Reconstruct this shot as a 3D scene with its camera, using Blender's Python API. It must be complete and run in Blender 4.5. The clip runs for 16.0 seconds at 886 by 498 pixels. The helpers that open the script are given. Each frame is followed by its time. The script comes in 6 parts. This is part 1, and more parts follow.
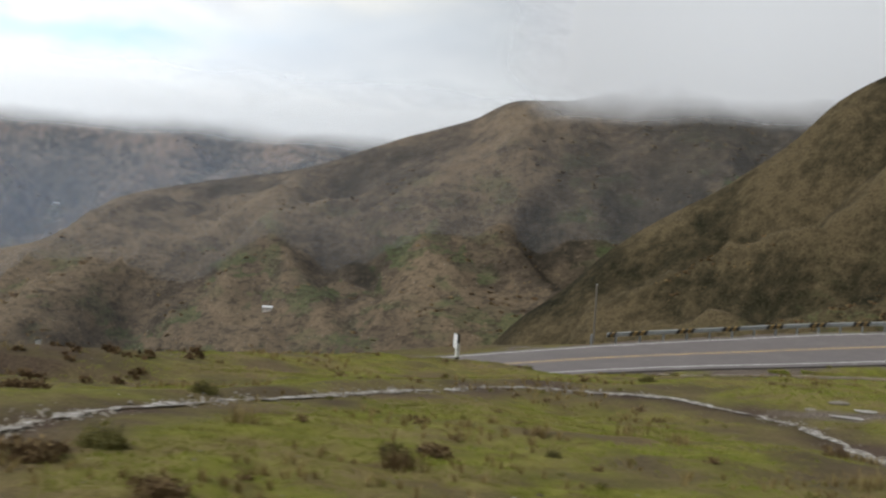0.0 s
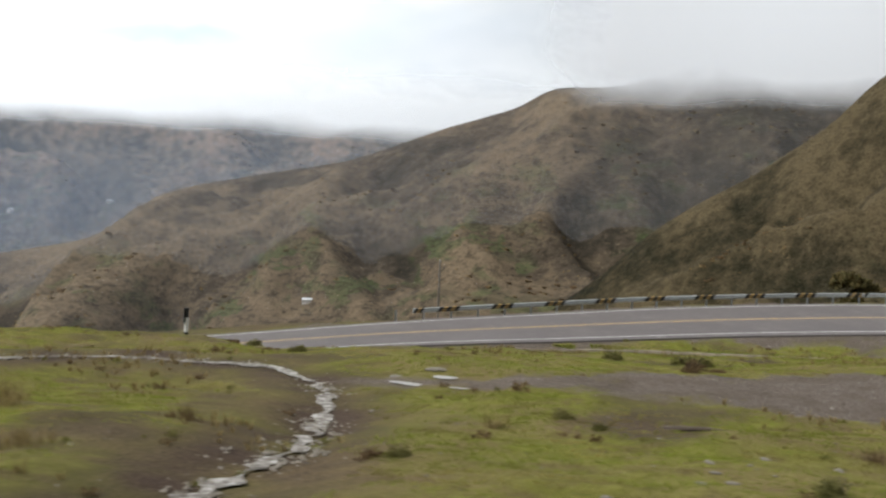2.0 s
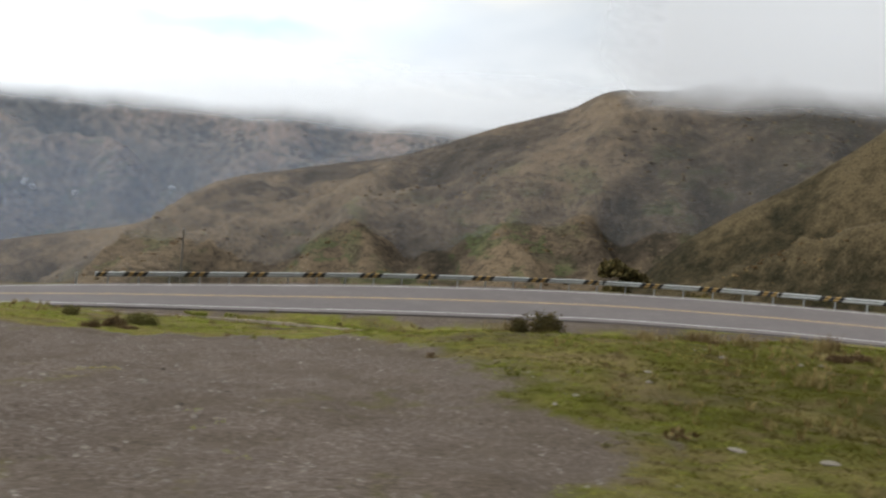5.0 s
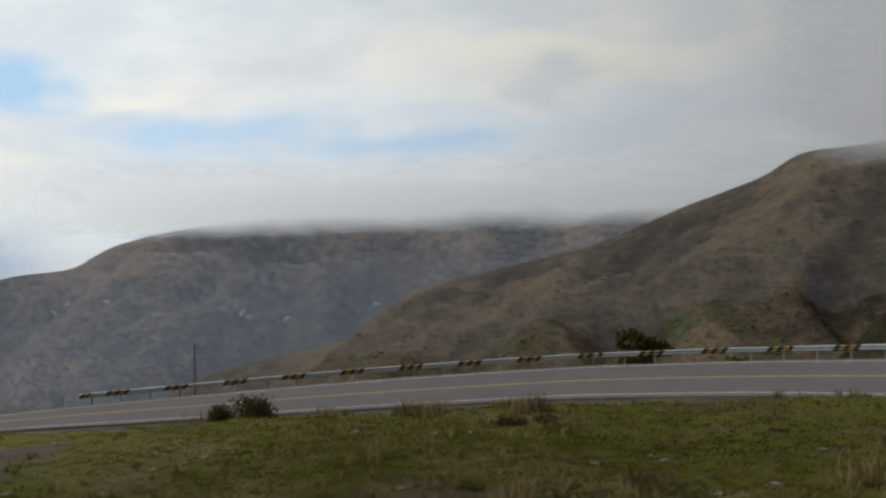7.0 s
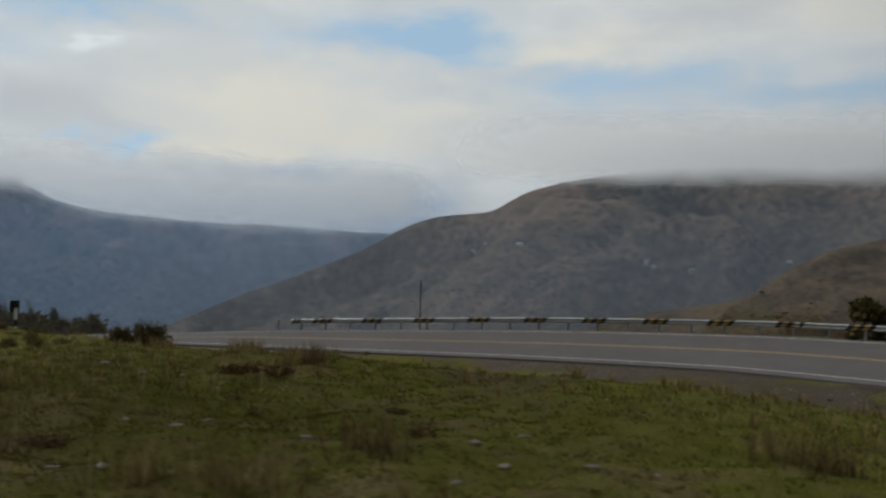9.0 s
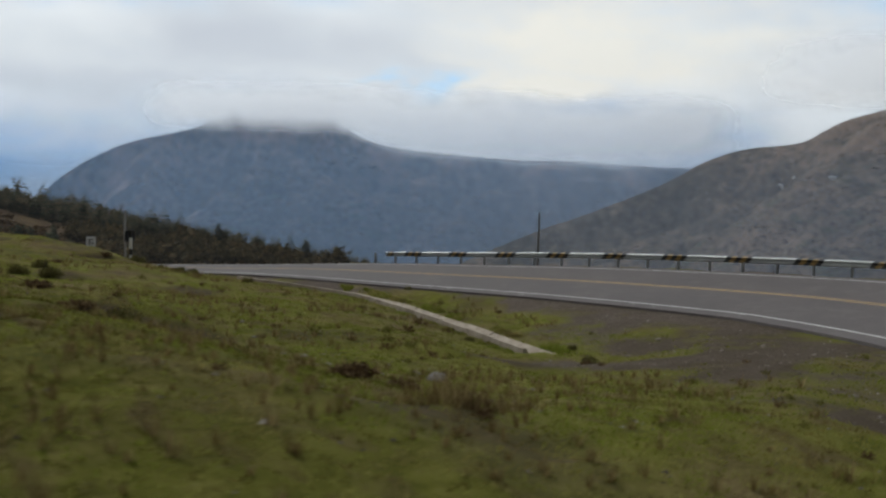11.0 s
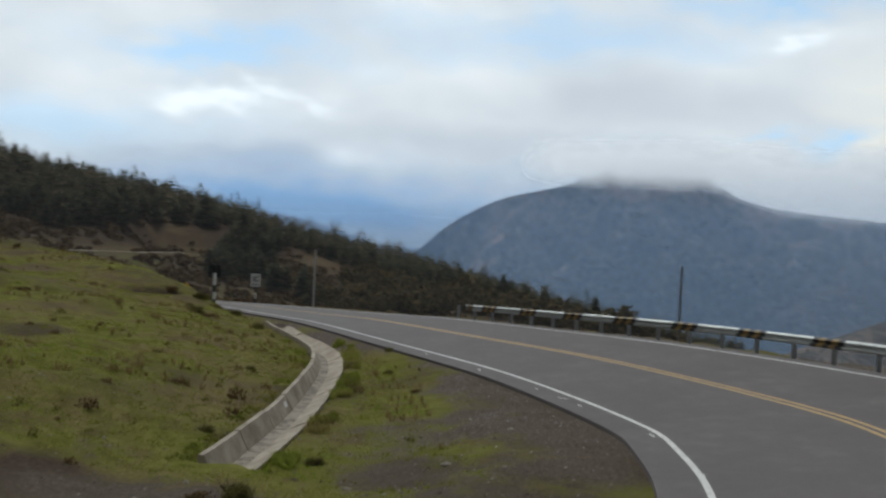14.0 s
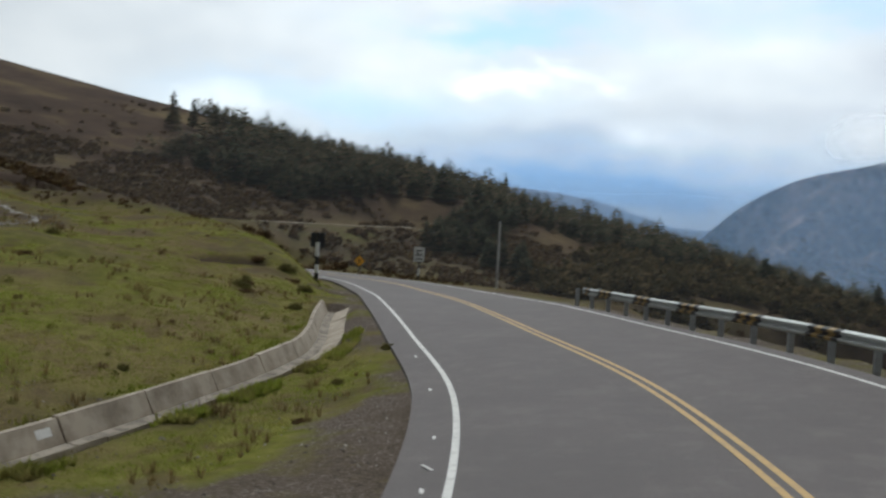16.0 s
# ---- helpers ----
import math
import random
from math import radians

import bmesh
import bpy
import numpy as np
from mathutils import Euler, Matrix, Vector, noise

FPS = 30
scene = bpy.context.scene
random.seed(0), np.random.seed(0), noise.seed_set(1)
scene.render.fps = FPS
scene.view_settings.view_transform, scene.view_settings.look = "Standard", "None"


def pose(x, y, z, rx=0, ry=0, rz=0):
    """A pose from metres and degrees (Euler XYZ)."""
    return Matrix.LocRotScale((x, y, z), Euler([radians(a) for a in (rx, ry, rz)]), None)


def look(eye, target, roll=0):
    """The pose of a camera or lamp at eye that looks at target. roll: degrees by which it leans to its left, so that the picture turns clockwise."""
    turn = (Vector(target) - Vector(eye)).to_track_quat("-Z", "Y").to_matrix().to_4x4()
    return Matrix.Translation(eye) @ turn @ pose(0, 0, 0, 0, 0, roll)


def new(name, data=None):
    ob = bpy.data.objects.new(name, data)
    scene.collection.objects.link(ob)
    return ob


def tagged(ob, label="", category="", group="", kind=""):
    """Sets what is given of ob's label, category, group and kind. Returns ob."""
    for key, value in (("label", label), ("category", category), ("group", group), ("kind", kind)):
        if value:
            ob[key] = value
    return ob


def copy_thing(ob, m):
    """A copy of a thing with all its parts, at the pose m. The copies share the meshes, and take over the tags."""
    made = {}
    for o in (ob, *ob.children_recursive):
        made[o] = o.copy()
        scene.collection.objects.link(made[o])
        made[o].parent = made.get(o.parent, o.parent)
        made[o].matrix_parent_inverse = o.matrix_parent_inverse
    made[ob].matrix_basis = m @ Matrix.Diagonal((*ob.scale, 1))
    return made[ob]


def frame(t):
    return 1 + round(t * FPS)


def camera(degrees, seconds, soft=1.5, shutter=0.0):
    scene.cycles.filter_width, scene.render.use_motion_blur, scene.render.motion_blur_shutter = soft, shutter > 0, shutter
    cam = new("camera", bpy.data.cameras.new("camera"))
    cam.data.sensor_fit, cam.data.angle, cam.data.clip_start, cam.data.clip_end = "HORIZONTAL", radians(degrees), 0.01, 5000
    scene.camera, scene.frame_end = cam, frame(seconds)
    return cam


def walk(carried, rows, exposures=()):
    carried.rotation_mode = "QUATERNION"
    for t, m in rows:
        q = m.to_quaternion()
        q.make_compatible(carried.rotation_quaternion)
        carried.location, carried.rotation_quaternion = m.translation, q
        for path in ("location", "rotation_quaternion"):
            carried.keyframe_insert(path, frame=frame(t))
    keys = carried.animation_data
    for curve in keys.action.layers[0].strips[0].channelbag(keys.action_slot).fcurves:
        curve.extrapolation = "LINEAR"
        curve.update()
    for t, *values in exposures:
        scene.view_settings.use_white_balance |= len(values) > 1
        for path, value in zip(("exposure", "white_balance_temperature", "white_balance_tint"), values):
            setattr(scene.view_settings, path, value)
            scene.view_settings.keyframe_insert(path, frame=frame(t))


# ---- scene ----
# ---------------------------------------------------------------- camera
cam = camera(48.72, 16.0, soft=2.35, shutter=0.35)

# seconds, eye x y z, yaw to the left of +y, pitch up, lean
RIDE = [
    (0, -0.000, 0.000, 4.377, 0.002, -1.685, 3.423),
    (0.5, 4.407, 0.746, 4.291, 1.361, -2.253, 0.869),
    (1, 8.731, 1.485, 4.196, 1.775, -3.170, 2.014),
    (1.5, 12.996, 2.221, 4.082, 1.988, -2.234, 3.608),
    (2, 17.246, 2.997, 3.974, 3.357, -2.360, 2.349),
    (2.5, 21.476, 3.829, 3.868, 4.980, -0.891, 2.346),
    (3, 25.708, 4.678, 3.768, 3.279, -2.440, 2.880),
    (3.5, 29.871, 5.505, 3.680, 6.534, -3.513, 3.010),
    (4, 33.831, 6.380, 3.598, 7.344, -2.867, 4.938),
    (4.2, 35.373, 6.750, 3.562, 6.758, -3.157, 5.626),
    (4.5, 37.652, 7.335, 3.503, 6.572, -3.091, 5.592),
    (5, 41.376, 8.426, 3.388, 7.296, -2.615, 4.688),
    (5.5, 45.018, 9.740, 3.256, 8.848, -2.129, 3.689),
    (6, 48.580, 11.340, 3.116, 11.023, -1.619, 2.691),
    (6.3, 50.669, 12.449, 3.032, 12.579, -1.112, 1.839),
    (6.5, 52.031, 13.247, 2.976, 13.735, -0.511, 0.909),
    (7, 55.258, 15.407, 2.838, 19.487, 2.796, -1.772),
    (7.5, 58.142, 17.716, 2.732, 24.234, 2.413, 1.074),
    (8, 60.806, 20.121, 2.657, 31.529, 2.422, 2.765),
    (8.5, 63.305, 22.654, 2.587, 37.046, 0.755, 2.465),
    (9, 65.576, 25.430, 2.534, 43.445, -0.111, 1.544),
    (9.2, 66.405, 26.626, 2.516, 45.704, -0.652, 1.439),
    (9.5, 67.536, 28.506, 2.493, 48.568, -1.430, 1.163),
    (10, 69.054, 31.849, 2.461, 52.730, -2.704, 0.757),
    (10.5, 70.058, 35.385, 2.428, 56.717, -3.815, 0.656),
    (11, 70.542, 39.014, 2.381, 60.966, -4.239, 1.007),
    (11.3, 70.601, 41.194, 2.342, 63.934, -3.447, 1.521),
    (11.5, 70.556, 42.639, 2.312, 66.297, -1.823, 2.044),
    (12, 70.171, 46.207, 2.216, 73.937, -2.480, 2.052),
    (12.5, 69.381, 49.674, 2.100, 77.823, -0.898, 2.601),
    (13, 68.106, 53.016, 1.968, 79.353, -3.106, 2.761),
    (13.5, 66.299, 56.229, 1.835, 78.744, -3.159, 2.881),
    (14, 63.970, 59.256, 1.709, 82.749, -1.588, 2.848),
    (14.5, 61.222, 61.957, 1.587, 89.924, -2.299, 6.107),
    (15, 58.217, 64.283, 1.444, 90.791, -3.701, 5.150),
    (15.5, 55.055, 66.326, 1.243, 93.579, -2.439, 2.981),
    (16, 51.719, 68.148, 1.026, 99.470, -3.554, 3.057),
]


def aim(x, y, z, yaw, pitch, lean):
    a, b = radians(yaw), radians(pitch)
    way = Vector((-math.sin(a) * math.cos(b), math.cos(a) * math.cos(b), math.sin(b)))
    return look((x, y, z), Vector((x, y, z)) + way * 50, lean)


# seconds, stops, white balance
EXPOSURES = [(0, 0.67, 6060, 8), (0.8, 0.98, 6060, 8), (2.5, 0.85, 6060, 8), (3.0, 0.67, 6060, 8), (3.5, 0.85, 6060, 8), (4.2, 0.85, 6060, 8), (6.3, 0.61, 6220, 8), (7.0, -0.11, 6100, 7),
             (7.5, -0.31, 6120, 7), (9.2, -0.53, 6120, 6), (11.3, -0.15, 5980, 7), (11.6, -0.17, 5980, 7), (12.05, -0.35, 5980, 7), (12.5, -0.29, 6020, 5), (13.0, -0.1, 5990, 5), (13.5, 0.03, 5960, 5), (14.0, -0.13, 5880, 5), (15.0, 0.07, 5900, 5), (16.0, 0.13, 5880, 5)]
walk(cam, [(r[0], aim(*r[1:])) for r in RIDE], EXPOSURES)

# ---------------------------------------------------------------- world and sun
SUN_AZ, SUN_EL = radians(252), radians(33)


def tree_of(mat_or_world):
    mat_or_world.use_nodes = True
    nt = mat_or_world.node_tree
    nt.nodes.clear()
    return nt


def node(nt, kind, **sets):
    n = nt.nodes.new(kind)
    for k, v in sets.items():
        if k in n.inputs:
            n.inputs[k].default_value = v
    return n


def math_node(nt, op, a, b=0.0, clamp=False):
    n = nt.nodes.new("ShaderNodeMath")
    n.operation, n.use_clamp = op, clamp
    for i, v in enumerate((a, b)):
        if isinstance(v, (int, float)):
            n.inputs[i].default_value = v
        else:
            nt.links.new(v, n.inputs[i])
    return n.outputs[0]


def ramp(nt, fac, stops):
    n = nt.nodes.new("ShaderNodeValToRGB")
    els = n.color_ramp.elements
    while len(els) < len(stops):
        els.new(0.5)
    for e, (p, c) in zip(els, stops):
        e.position = p
        e.color = (*c, 1) if len(c) == 3 else c
    nt.links.new(fac, n.inputs[0])
    return n.outputs[0]


def grey(nt, fac, lo, hi):
    return ramp(nt, fac, [(lo, (0, 0, 0)), (hi, (1, 1, 1))])


def mix(nt, fac, a, b, blend="MIX"):
    n = nt.nodes.new("ShaderNodeMix")
    n.data_type, n.blend_type = "RGBA", blend
    for sock, v in ((n.inputs[0], fac), (n.inputs[6], a), (n.inputs[7], b)):
        if isinstance(v, (int, float)):
            sock.default_value = v
        elif isinstance(v, tuple):
            sock.default_value = (*v, 1) if len(v) == 3 else v
        else:
            nt.links.new(v, sock)
    return n.outputs[2]


def noise_fac(nt, scale, detail=6.0, rough=0.6, vec=None, dist=0.0):
    n = node(nt, "ShaderNodeTexNoise", Scale=scale, Detail=detail, Roughness=rough, Distortion=dist)
    if vec is not None:
        nt.links.new(vec, n.inputs["Vector"])
    return n.outputs[0]


def scaled(nt, vec, s, move=(0, 0, 0), turn=(0, 0, 0)):
    n = nt.nodes.new("ShaderNodeMapping")
    n.inputs["Scale"].default_value = s
    n.inputs["Location"].default_value = move
    n.inputs["Rotation"].default_value = turn
    nt.links.new(vec, n.inputs["Vector"])
    return n.outputs[0]


world = bpy.data.worlds.new("cloudy_sky")
scene.world = world
nt = tree_of(world)
sky = nt.nodes.new("ShaderNodeTexSky")
sky.sky_type, sky.sun_disc = "NISHITA", False
sky.sun_elevation, sky.sun_rotation = SUN_EL, SUN_AZ
sky.altitude, sky.air_density, sky.dust_density = 3400, 1.0, 1.5
geo = nt.nodes.new("ShaderNodeTexCoord")
way = geo.outputs["Generated"]
sep = nt.nodes.new("ShaderNodeSeparateXYZ")
nt.links.new(way, sep.inputs[0])
up = sep.outputs[2]
# a soft, even cover of cloud
flat = scaled(nt, way, (1.0, 1.0, 2.4), (0.35, 0.1, 0.0))
big = noise_fac(nt, 3.4, 7.0, 0.52, flat, 0.5)
fine = noise_fac(nt, 11.0, 6.0, 0.55, flat, 0.3)
cover = math_node(nt, "ADD", math_node(nt, "MULTIPLY", big, 0.7), math_node(nt, "MULTIPLY", fine, 0.3))
colour = ramp(nt, cover, [(0.36, (0.70, 0.72, 0.745)), (0.5, (0.805, 0.81, 0.805)), (0.62, (0.93, 0.92, 0.895))])
blue = nt.nodes.new("ShaderNodeVectorMath")
blue.operation = "SCALE"
blue.inputs["Scale"].default_value = 0.105
nt.links.new(sky.outputs[0], blue.inputs[0])
pale = mix(nt, 0.75, blue.outputs[0], (0.60, 0.80, 0.97))
# heading to the left of +y and height, in degrees, drawn out of shape so that every cloud has a ragged rim
bend_a = node(nt, "ShaderNodeTexNoise", Scale=5.0, Detail=6.0, Roughness=0.6)
nt.links.new(flat, bend_a.inputs["Vector"])
bend = nt.nodes.new("ShaderNodeSeparateXYZ")
nt.links.new(bend_a.outputs["Color"], bend.inputs[0])
head = math_node(nt, "MULTIPLY", math_node(nt, "ARCTAN2", math_node(nt, "MULTIPLY", sep.outputs[0], -1.0), sep.outputs[1]), 57.296)
high = math_node(nt, "MULTIPLY", math_node(nt, "ARCSINE", up), 57.296)
head = math_node(nt, "ADD", head, math_node(nt, "MULTIPLY", math_node(nt, "SUBTRACT", bend.outputs[0], 0.5), 22.0))
high = math_node(nt, "ADD", high, math_node(nt, "MULTIPLY", math_node(nt, "SUBTRACT", bend.outputs[1], 0.5), 7.0))
chart = nt.nodes.new("ShaderNodeCombineXYZ")
nt.links.new(head, chart.inputs[0])
nt.links.new(high, chart.inputs[1])


def banks(spots):
    """How much of a cloud or gap lies in a direction; each spot: heading, height, half width, half height, amount."""
    total = None
    for a, b, w, h, much in spots:
        off = nt.nodes.new("ShaderNodeVectorMath")
        off.operation = "MULTIPLY_ADD"
        off.inputs[1].default_value = (1 / w, 1 / h, 0)
        off.inputs[2].default_value = (-a / w, -b / h, 0)
        nt.links.new(chart.outputs[0], off.inputs[0])
        sq = nt.nodes.new("ShaderNodeVectorMath")
        sq.operation = "DOT_PRODUCT"
        nt.links.new(off.outputs[0], sq.inputs[0])
        nt.links.new(off.outputs[0], sq.inputs[1])
        bell = math_node(nt, "MULTIPLY", math_node(nt, "POWER", 0.37, sq.outputs["Value"]), 1.35 * much)
        total = bell if total is None else math_node(nt, "MAXIMUM", total, bell)
    return math_node(nt, "MULTIPLY", total, math_node(nt, "ADD", 0.45, fine), True)


CREAM = [(50, 8.0, 8, 2.0, 1.0), (55, 5.6, 5, 1.6, 1.0), (36, 11.6, 7, 1.3, 0.9), (33, 5.6, 10, 1.0, 0.6), (60, 5.8, 4, 2.0, 0.6), (13, 13.6, 12, 2.0, 0.9)]
GREY = [(57, 3.4, 6, 0.8, 0.8), (72, 7.4, 6, 1.6, 0.6), (82, 5.0, 9, 1.0, 0.45), (93, 3.4, 9, 0.7, 0.7), (-15, 11, 9, 2.5, 0.7), (12, 12.5, 4, 1.2, 0.5), (65, 7.8, 3, 1.1, 0.5), (28, 12.9, 4, 1.2, 0.4), (1, 6.5, 5, 0.7, 0.3), (12, 9.0, 14, 3.0, 0.3), (34, 7.0, 8, 0.6, 0.3)]
BLUE = [(15, 10.2, 9, 1.3, 0.2), (33, 9.3, 7, 1.2, 0.62), (21, 8.8, 7, 1.1, 0.6), (46, 12.0, 6, 1.1, 0.95), (43, 11.0, 3, 0.7, 0.6), (63.3, 5.7, 1.5, 0.8, 0.8), (96, 9.0, 7, 1.0, 0.75), (105, 5, 9, 1.3, 0.5), (77, 10.8, 9, 1.2, 0.5), (64, 12.6, 5, 1.0, 0.7), (30, 3.6, 6, 0.8, 0.3)]
DEEP = [(51, 3.2, 4.5, 1.0, 0.55), (90, 0.8, 11, 2.1, 0.85), (47, 2.0, 4, 1.5, 0.5), (72, 2.6, 5, 1.2, 0.45)]
BRIGHT = [(15, 6.0, 4, 0.6, 0.4), (96, 6.6, 3.0, 0.6, 0.9), (92, 6.9, 4, 0.4, 0.6), (63.2, 10.5, 1.6, 0.5, 0.7), (111, 4.2, 3, 1.1, 0.5), (87, 3.8, 1.6, 0.8, 0.5)]
for spots, tint in ((CREAM, (0.98, 0.915, 0.80)), (GREY, (0.645, 0.655, 0.685)), (BLUE, pale), (DEEP, (0.33, 0.52, 0.80)), (BRIGHT, (1.10, 1.11, 1.10))):
    colour = mix(nt, banks(spots), colour, tint)
# dimmer overhead, out of view, to lower the ground light; brighter towards the west
lift = math_node(nt, "SUBTRACT", 1.06, math_node(nt, "MULTIPLY", grey(nt, up, 0.30, 0.6), 0.62))
west = nt.nodes.new("ShaderNodeVectorMath")
west.operation = "DOT_PRODUCT"
west.inputs[1].default_value = (-0.93, 0.36, 0.0)
nt.links.new(way, west.inputs[0])
glow = math_node(nt, "ADD", 0.475, math_node(nt, "MULTIPLY", grey(nt, west.outputs["Value"], 0.30, 0.80), 0.51))
lift = math_node(nt, "MULTIPLY", lift, glow)
bg = node(nt, "ShaderNodeBackground")
nt.links.new(colour, bg.inputs[0])
nt.links.new(lift, bg.inputs[1])
out = nt.nodes.new("ShaderNodeOutputWorld")
nt.links.new(bg.outputs[0], out.inputs[0])

sun_data = bpy.data.lights.new("sun", "SUN")
sun_data.energy, sun_data.angle, sun_data.color = 2.1, radians(14), (1.0, 0.95, 0.88)
sun = new("sun", sun_data)
sun.matrix_world = look((math.sin(SUN_AZ) * 60, math.cos(SUN_AZ) * 60, 80), (0, 0, 0))

# ---------------------------------------------------------------- materials


def material(name, build, rough=0.9, bump=None, metallic=0.0, specular=0.3):
    """build(nt, coordinates) gives the colour socket; bump(nt, coordinates) gives (height socket, strength, distance)."""
    m = bpy.data.materials.new(name)
    t = tree_of(m)
    co = t.nodes.new("ShaderNodeTexCoord").outputs["Object"]
    b = node(t, "ShaderNodeBsdfPrincipled", Roughness=rough, Metallic=metallic)
    b.inputs["Specular IOR Level"].default_value = specular
    c = build(t, co)
    if isinstance(c, tuple):
        b.inputs["Base Color"].default_value = (*c, 1)
    else:
        t.links.new(c, b.inputs["Base Color"])
    if bump:
        height, strength, dist = bump(t, co)
        n = node(t, "ShaderNodeBump", Strength=strength, Distance=dist)
        t.links.new(height, n.inputs["Height"])
        t.links.new(n.outputs[0], b.inputs["Normal"])
    o = t.nodes.new("ShaderNodeOutputMaterial")
    t.links.new(b.outputs[0], o.inputs[0])
    return m


def attribute(t, name):
    n = t.nodes.new("ShaderNodeAttribute")
    n.attribute_name = name
    return n.outputs["Fac"]


def meadow_colour(t, co):
    patch = noise_fac(t, 0.22, 5, 0.6, co)
    east = t.nodes.new("ShaderNodeSeparateXYZ")
    t.links.new(co, east.inputs[0])
    patch = math_node(t, "ADD", patch, math_node(t, "MULTIPLY", grey(t, math_node(t, "DIVIDE", math_node(t, "SUBTRACT", 44, east.outputs[0]), 20), 0.0, 1.0), 0.085))
    small = noise_fac(t, 1.7, 6, 0.65, co)
    grain = noise_fac(t, 11.0, 4, 0.7, co)
    green = ramp(t, small, [(0.32, (0.060, 0.066, 0.010)), (0.5, (0.106, 0.112, 0.018)), (0.68, (0.172, 0.162, 0.042))])
    # inside the dark spot the ground colour is pulled down, standing for dim exposure
    green = mix(t, attribute(t, "sward_tone"), mix(t, 0.72, green, (0.034, 0.031, 0.006)), mix(t, 0.10, green, (0.36, 0.33, 0.09)))
    straw = ramp(t, grain, [(0.35, (0.085, 0.062, 0.028)), (0.65, (0.225, 0.178, 0.084))])
    c = mix(t, grey(t, patch, 0.5, 0.72), green, straw)
    trodden = noise_fac(t, 0.75, 6, 0.62, scaled(t, co, (1, 1.6, 1), (3, 9, 0)), 0.4)
    c = mix(t, math_node(t, "MULTIPLY", grey(t, trodden, 0.52, 0.66), 0.7), c, ramp(t, grain, [(0.3, (0.060, 0.042, 0.022)), (0.7, (0.150, 0.112, 0.062))]))
    c = mix(t, math_node(t, "MULTIPLY", grey(t, grain, 0.62, 0.74), 0.25), c, (0.30, 0.27, 0.18))
    soil = ramp(t, grain, [(0.3, (0.036, 0.026, 0.020)), (0.7, (0.100, 0.072, 0.054))])
    c = mix(t, attribute(t, "soil"), c, soil)
    stones = ramp(t, noise_fac(t, 15.0, 8, 0.8, co, 0.6), [(0.36, (0.048, 0.038, 0.031)), (0.53, (0.118, 0.096, 0.079)), (0.66, (0.36, 0.31, 0.265))])
    dark_tone = ramp(t, noise_fac(t, 26.0, 7, 0.75, scaled(t, co, (1, 1, 1), (5, 2, 0)), 0.4), [(0.34, (0.032, 0.024, 0.016)), (0.54, (0.080, 0.063, 0.044)), (0.7, (0.21, 0.175, 0.14))])
    wet = math_node(t, "MULTIPLY", grey(t, math_node(t, "DIVIDE", math_node(t, "SUBTRACT", east.outputs[0], 38), 10), 0.0, 1.0), 0.62)
    wet = math_node(t, "ADD", wet, math_node(t, "MULTIPLY", grey(t, noise_fac(t, 0.5, 6, 0.65, co), 0.45, 0.62), 0.5))
    stones = mix(t, wet, stones, dark_tone)
    edge = math_node(t, "ADD", attribute(t, "gravel"), math_node(t, "MULTIPLY", math_node(t, "SUBTRACT", small, 0.5), 1.3))
    c = mix(t, grey(t, edge, 0.30, 0.72), c, stones)
    wild = ramp(t, noise_fac(t, 0.05, 8, 0.68, co), [(0.35, (0.036, 0.023, 0.015)), (0.52, (0.068, 0.044, 0.028)), (0.68, (0.140, 0.104, 0.050))])
    return mix(t, attribute(t, "far"), c, wild)


M_MEADOW = material("meadow", meadow_colour, 0.95, lambda t, co: (noise_fac(t, 6.0, 9, 0.72, co, 0.5), 0.55, 0.07), specular=0.03)


def asphalt_colour(t, co):
    wide = noise_fac(t, 0.35, 5, 0.6, co)
    grain = noise_fac(t, 60.0, 3, 0.7, co)
    c = ramp(t, grain, [(0.3, (0.090, 0.079, 0.076)), (0.7, (0.162, 0.143, 0.138))])
    c = mix(t, math_node(t, "MULTIPLY", grey(t, noise_fac(t, 1.6, 6, 0.7, co), 0.5, 0.66), 0.35), c, (0.195, 0.175, 0.162))
    return mix(t, math_node(t, "MULTIPLY", grey(t, wide, 0.42, 0.62), 0.55), c, (0.106, 0.094, 0.092))


M_ASPHALT = material("asphalt", asphalt_colour, 0.82, lambda t, co: (noise_fac(t, 90.0, 3, 0.7, co), 0.3, 0.01))


def worn(base, dirt, scale=3.0):
    return lambda t, co: mix(t, math_node(t, "MULTIPLY", grey(t, noise_fac(t, scale, 7, 0.7, co), 0.46, 0.72), 0.7), base, dirt)


M_WHITE_LINE = material("road_paint_white", worn((0.66, 0.65, 0.62), (0.30, 0.28, 0.27), 5.0), 0.7)
M_YELLOW_LINE = material("road_paint_yellow", worn((0.52, 0.35, 0.145), (0.31, 0.24, 0.165), 5.0), 0.7)
M_CONCRETE = material("concrete", lambda t, co: mix(t, grey(t, noise_fac(t, 1.3, 7, 0.7, co), 0.4, 0.68), (0.42, 0.36, 0.285), (0.22, 0.182, 0.138)), 0.9,
                      lambda t, co: (noise_fac(t, 25, 6, 0.7, co), 0.35, 0.02))
M_CONCRETE_DARK = material("dark_concrete", lambda t, co: mix(t, grey(t, noise_fac(t, 2.2, 7, 0.7, co), 0.42, 0.62), (0.30, 0.26, 0.21), (0.12, 0.10, 0.078)), 0.9)
M_STEEL = material("galvanised_steel", worn((0.42, 0.435, 0.425), (0.25, 0.25, 0.24), 2.0), 0.5, metallic=0.45, specular=0.5)
M_POST = material("dull_steel", worn((0.30, 0.31, 0.31), (0.16, 0.13, 0.11), 4.0), 0.6, metallic=0.4)
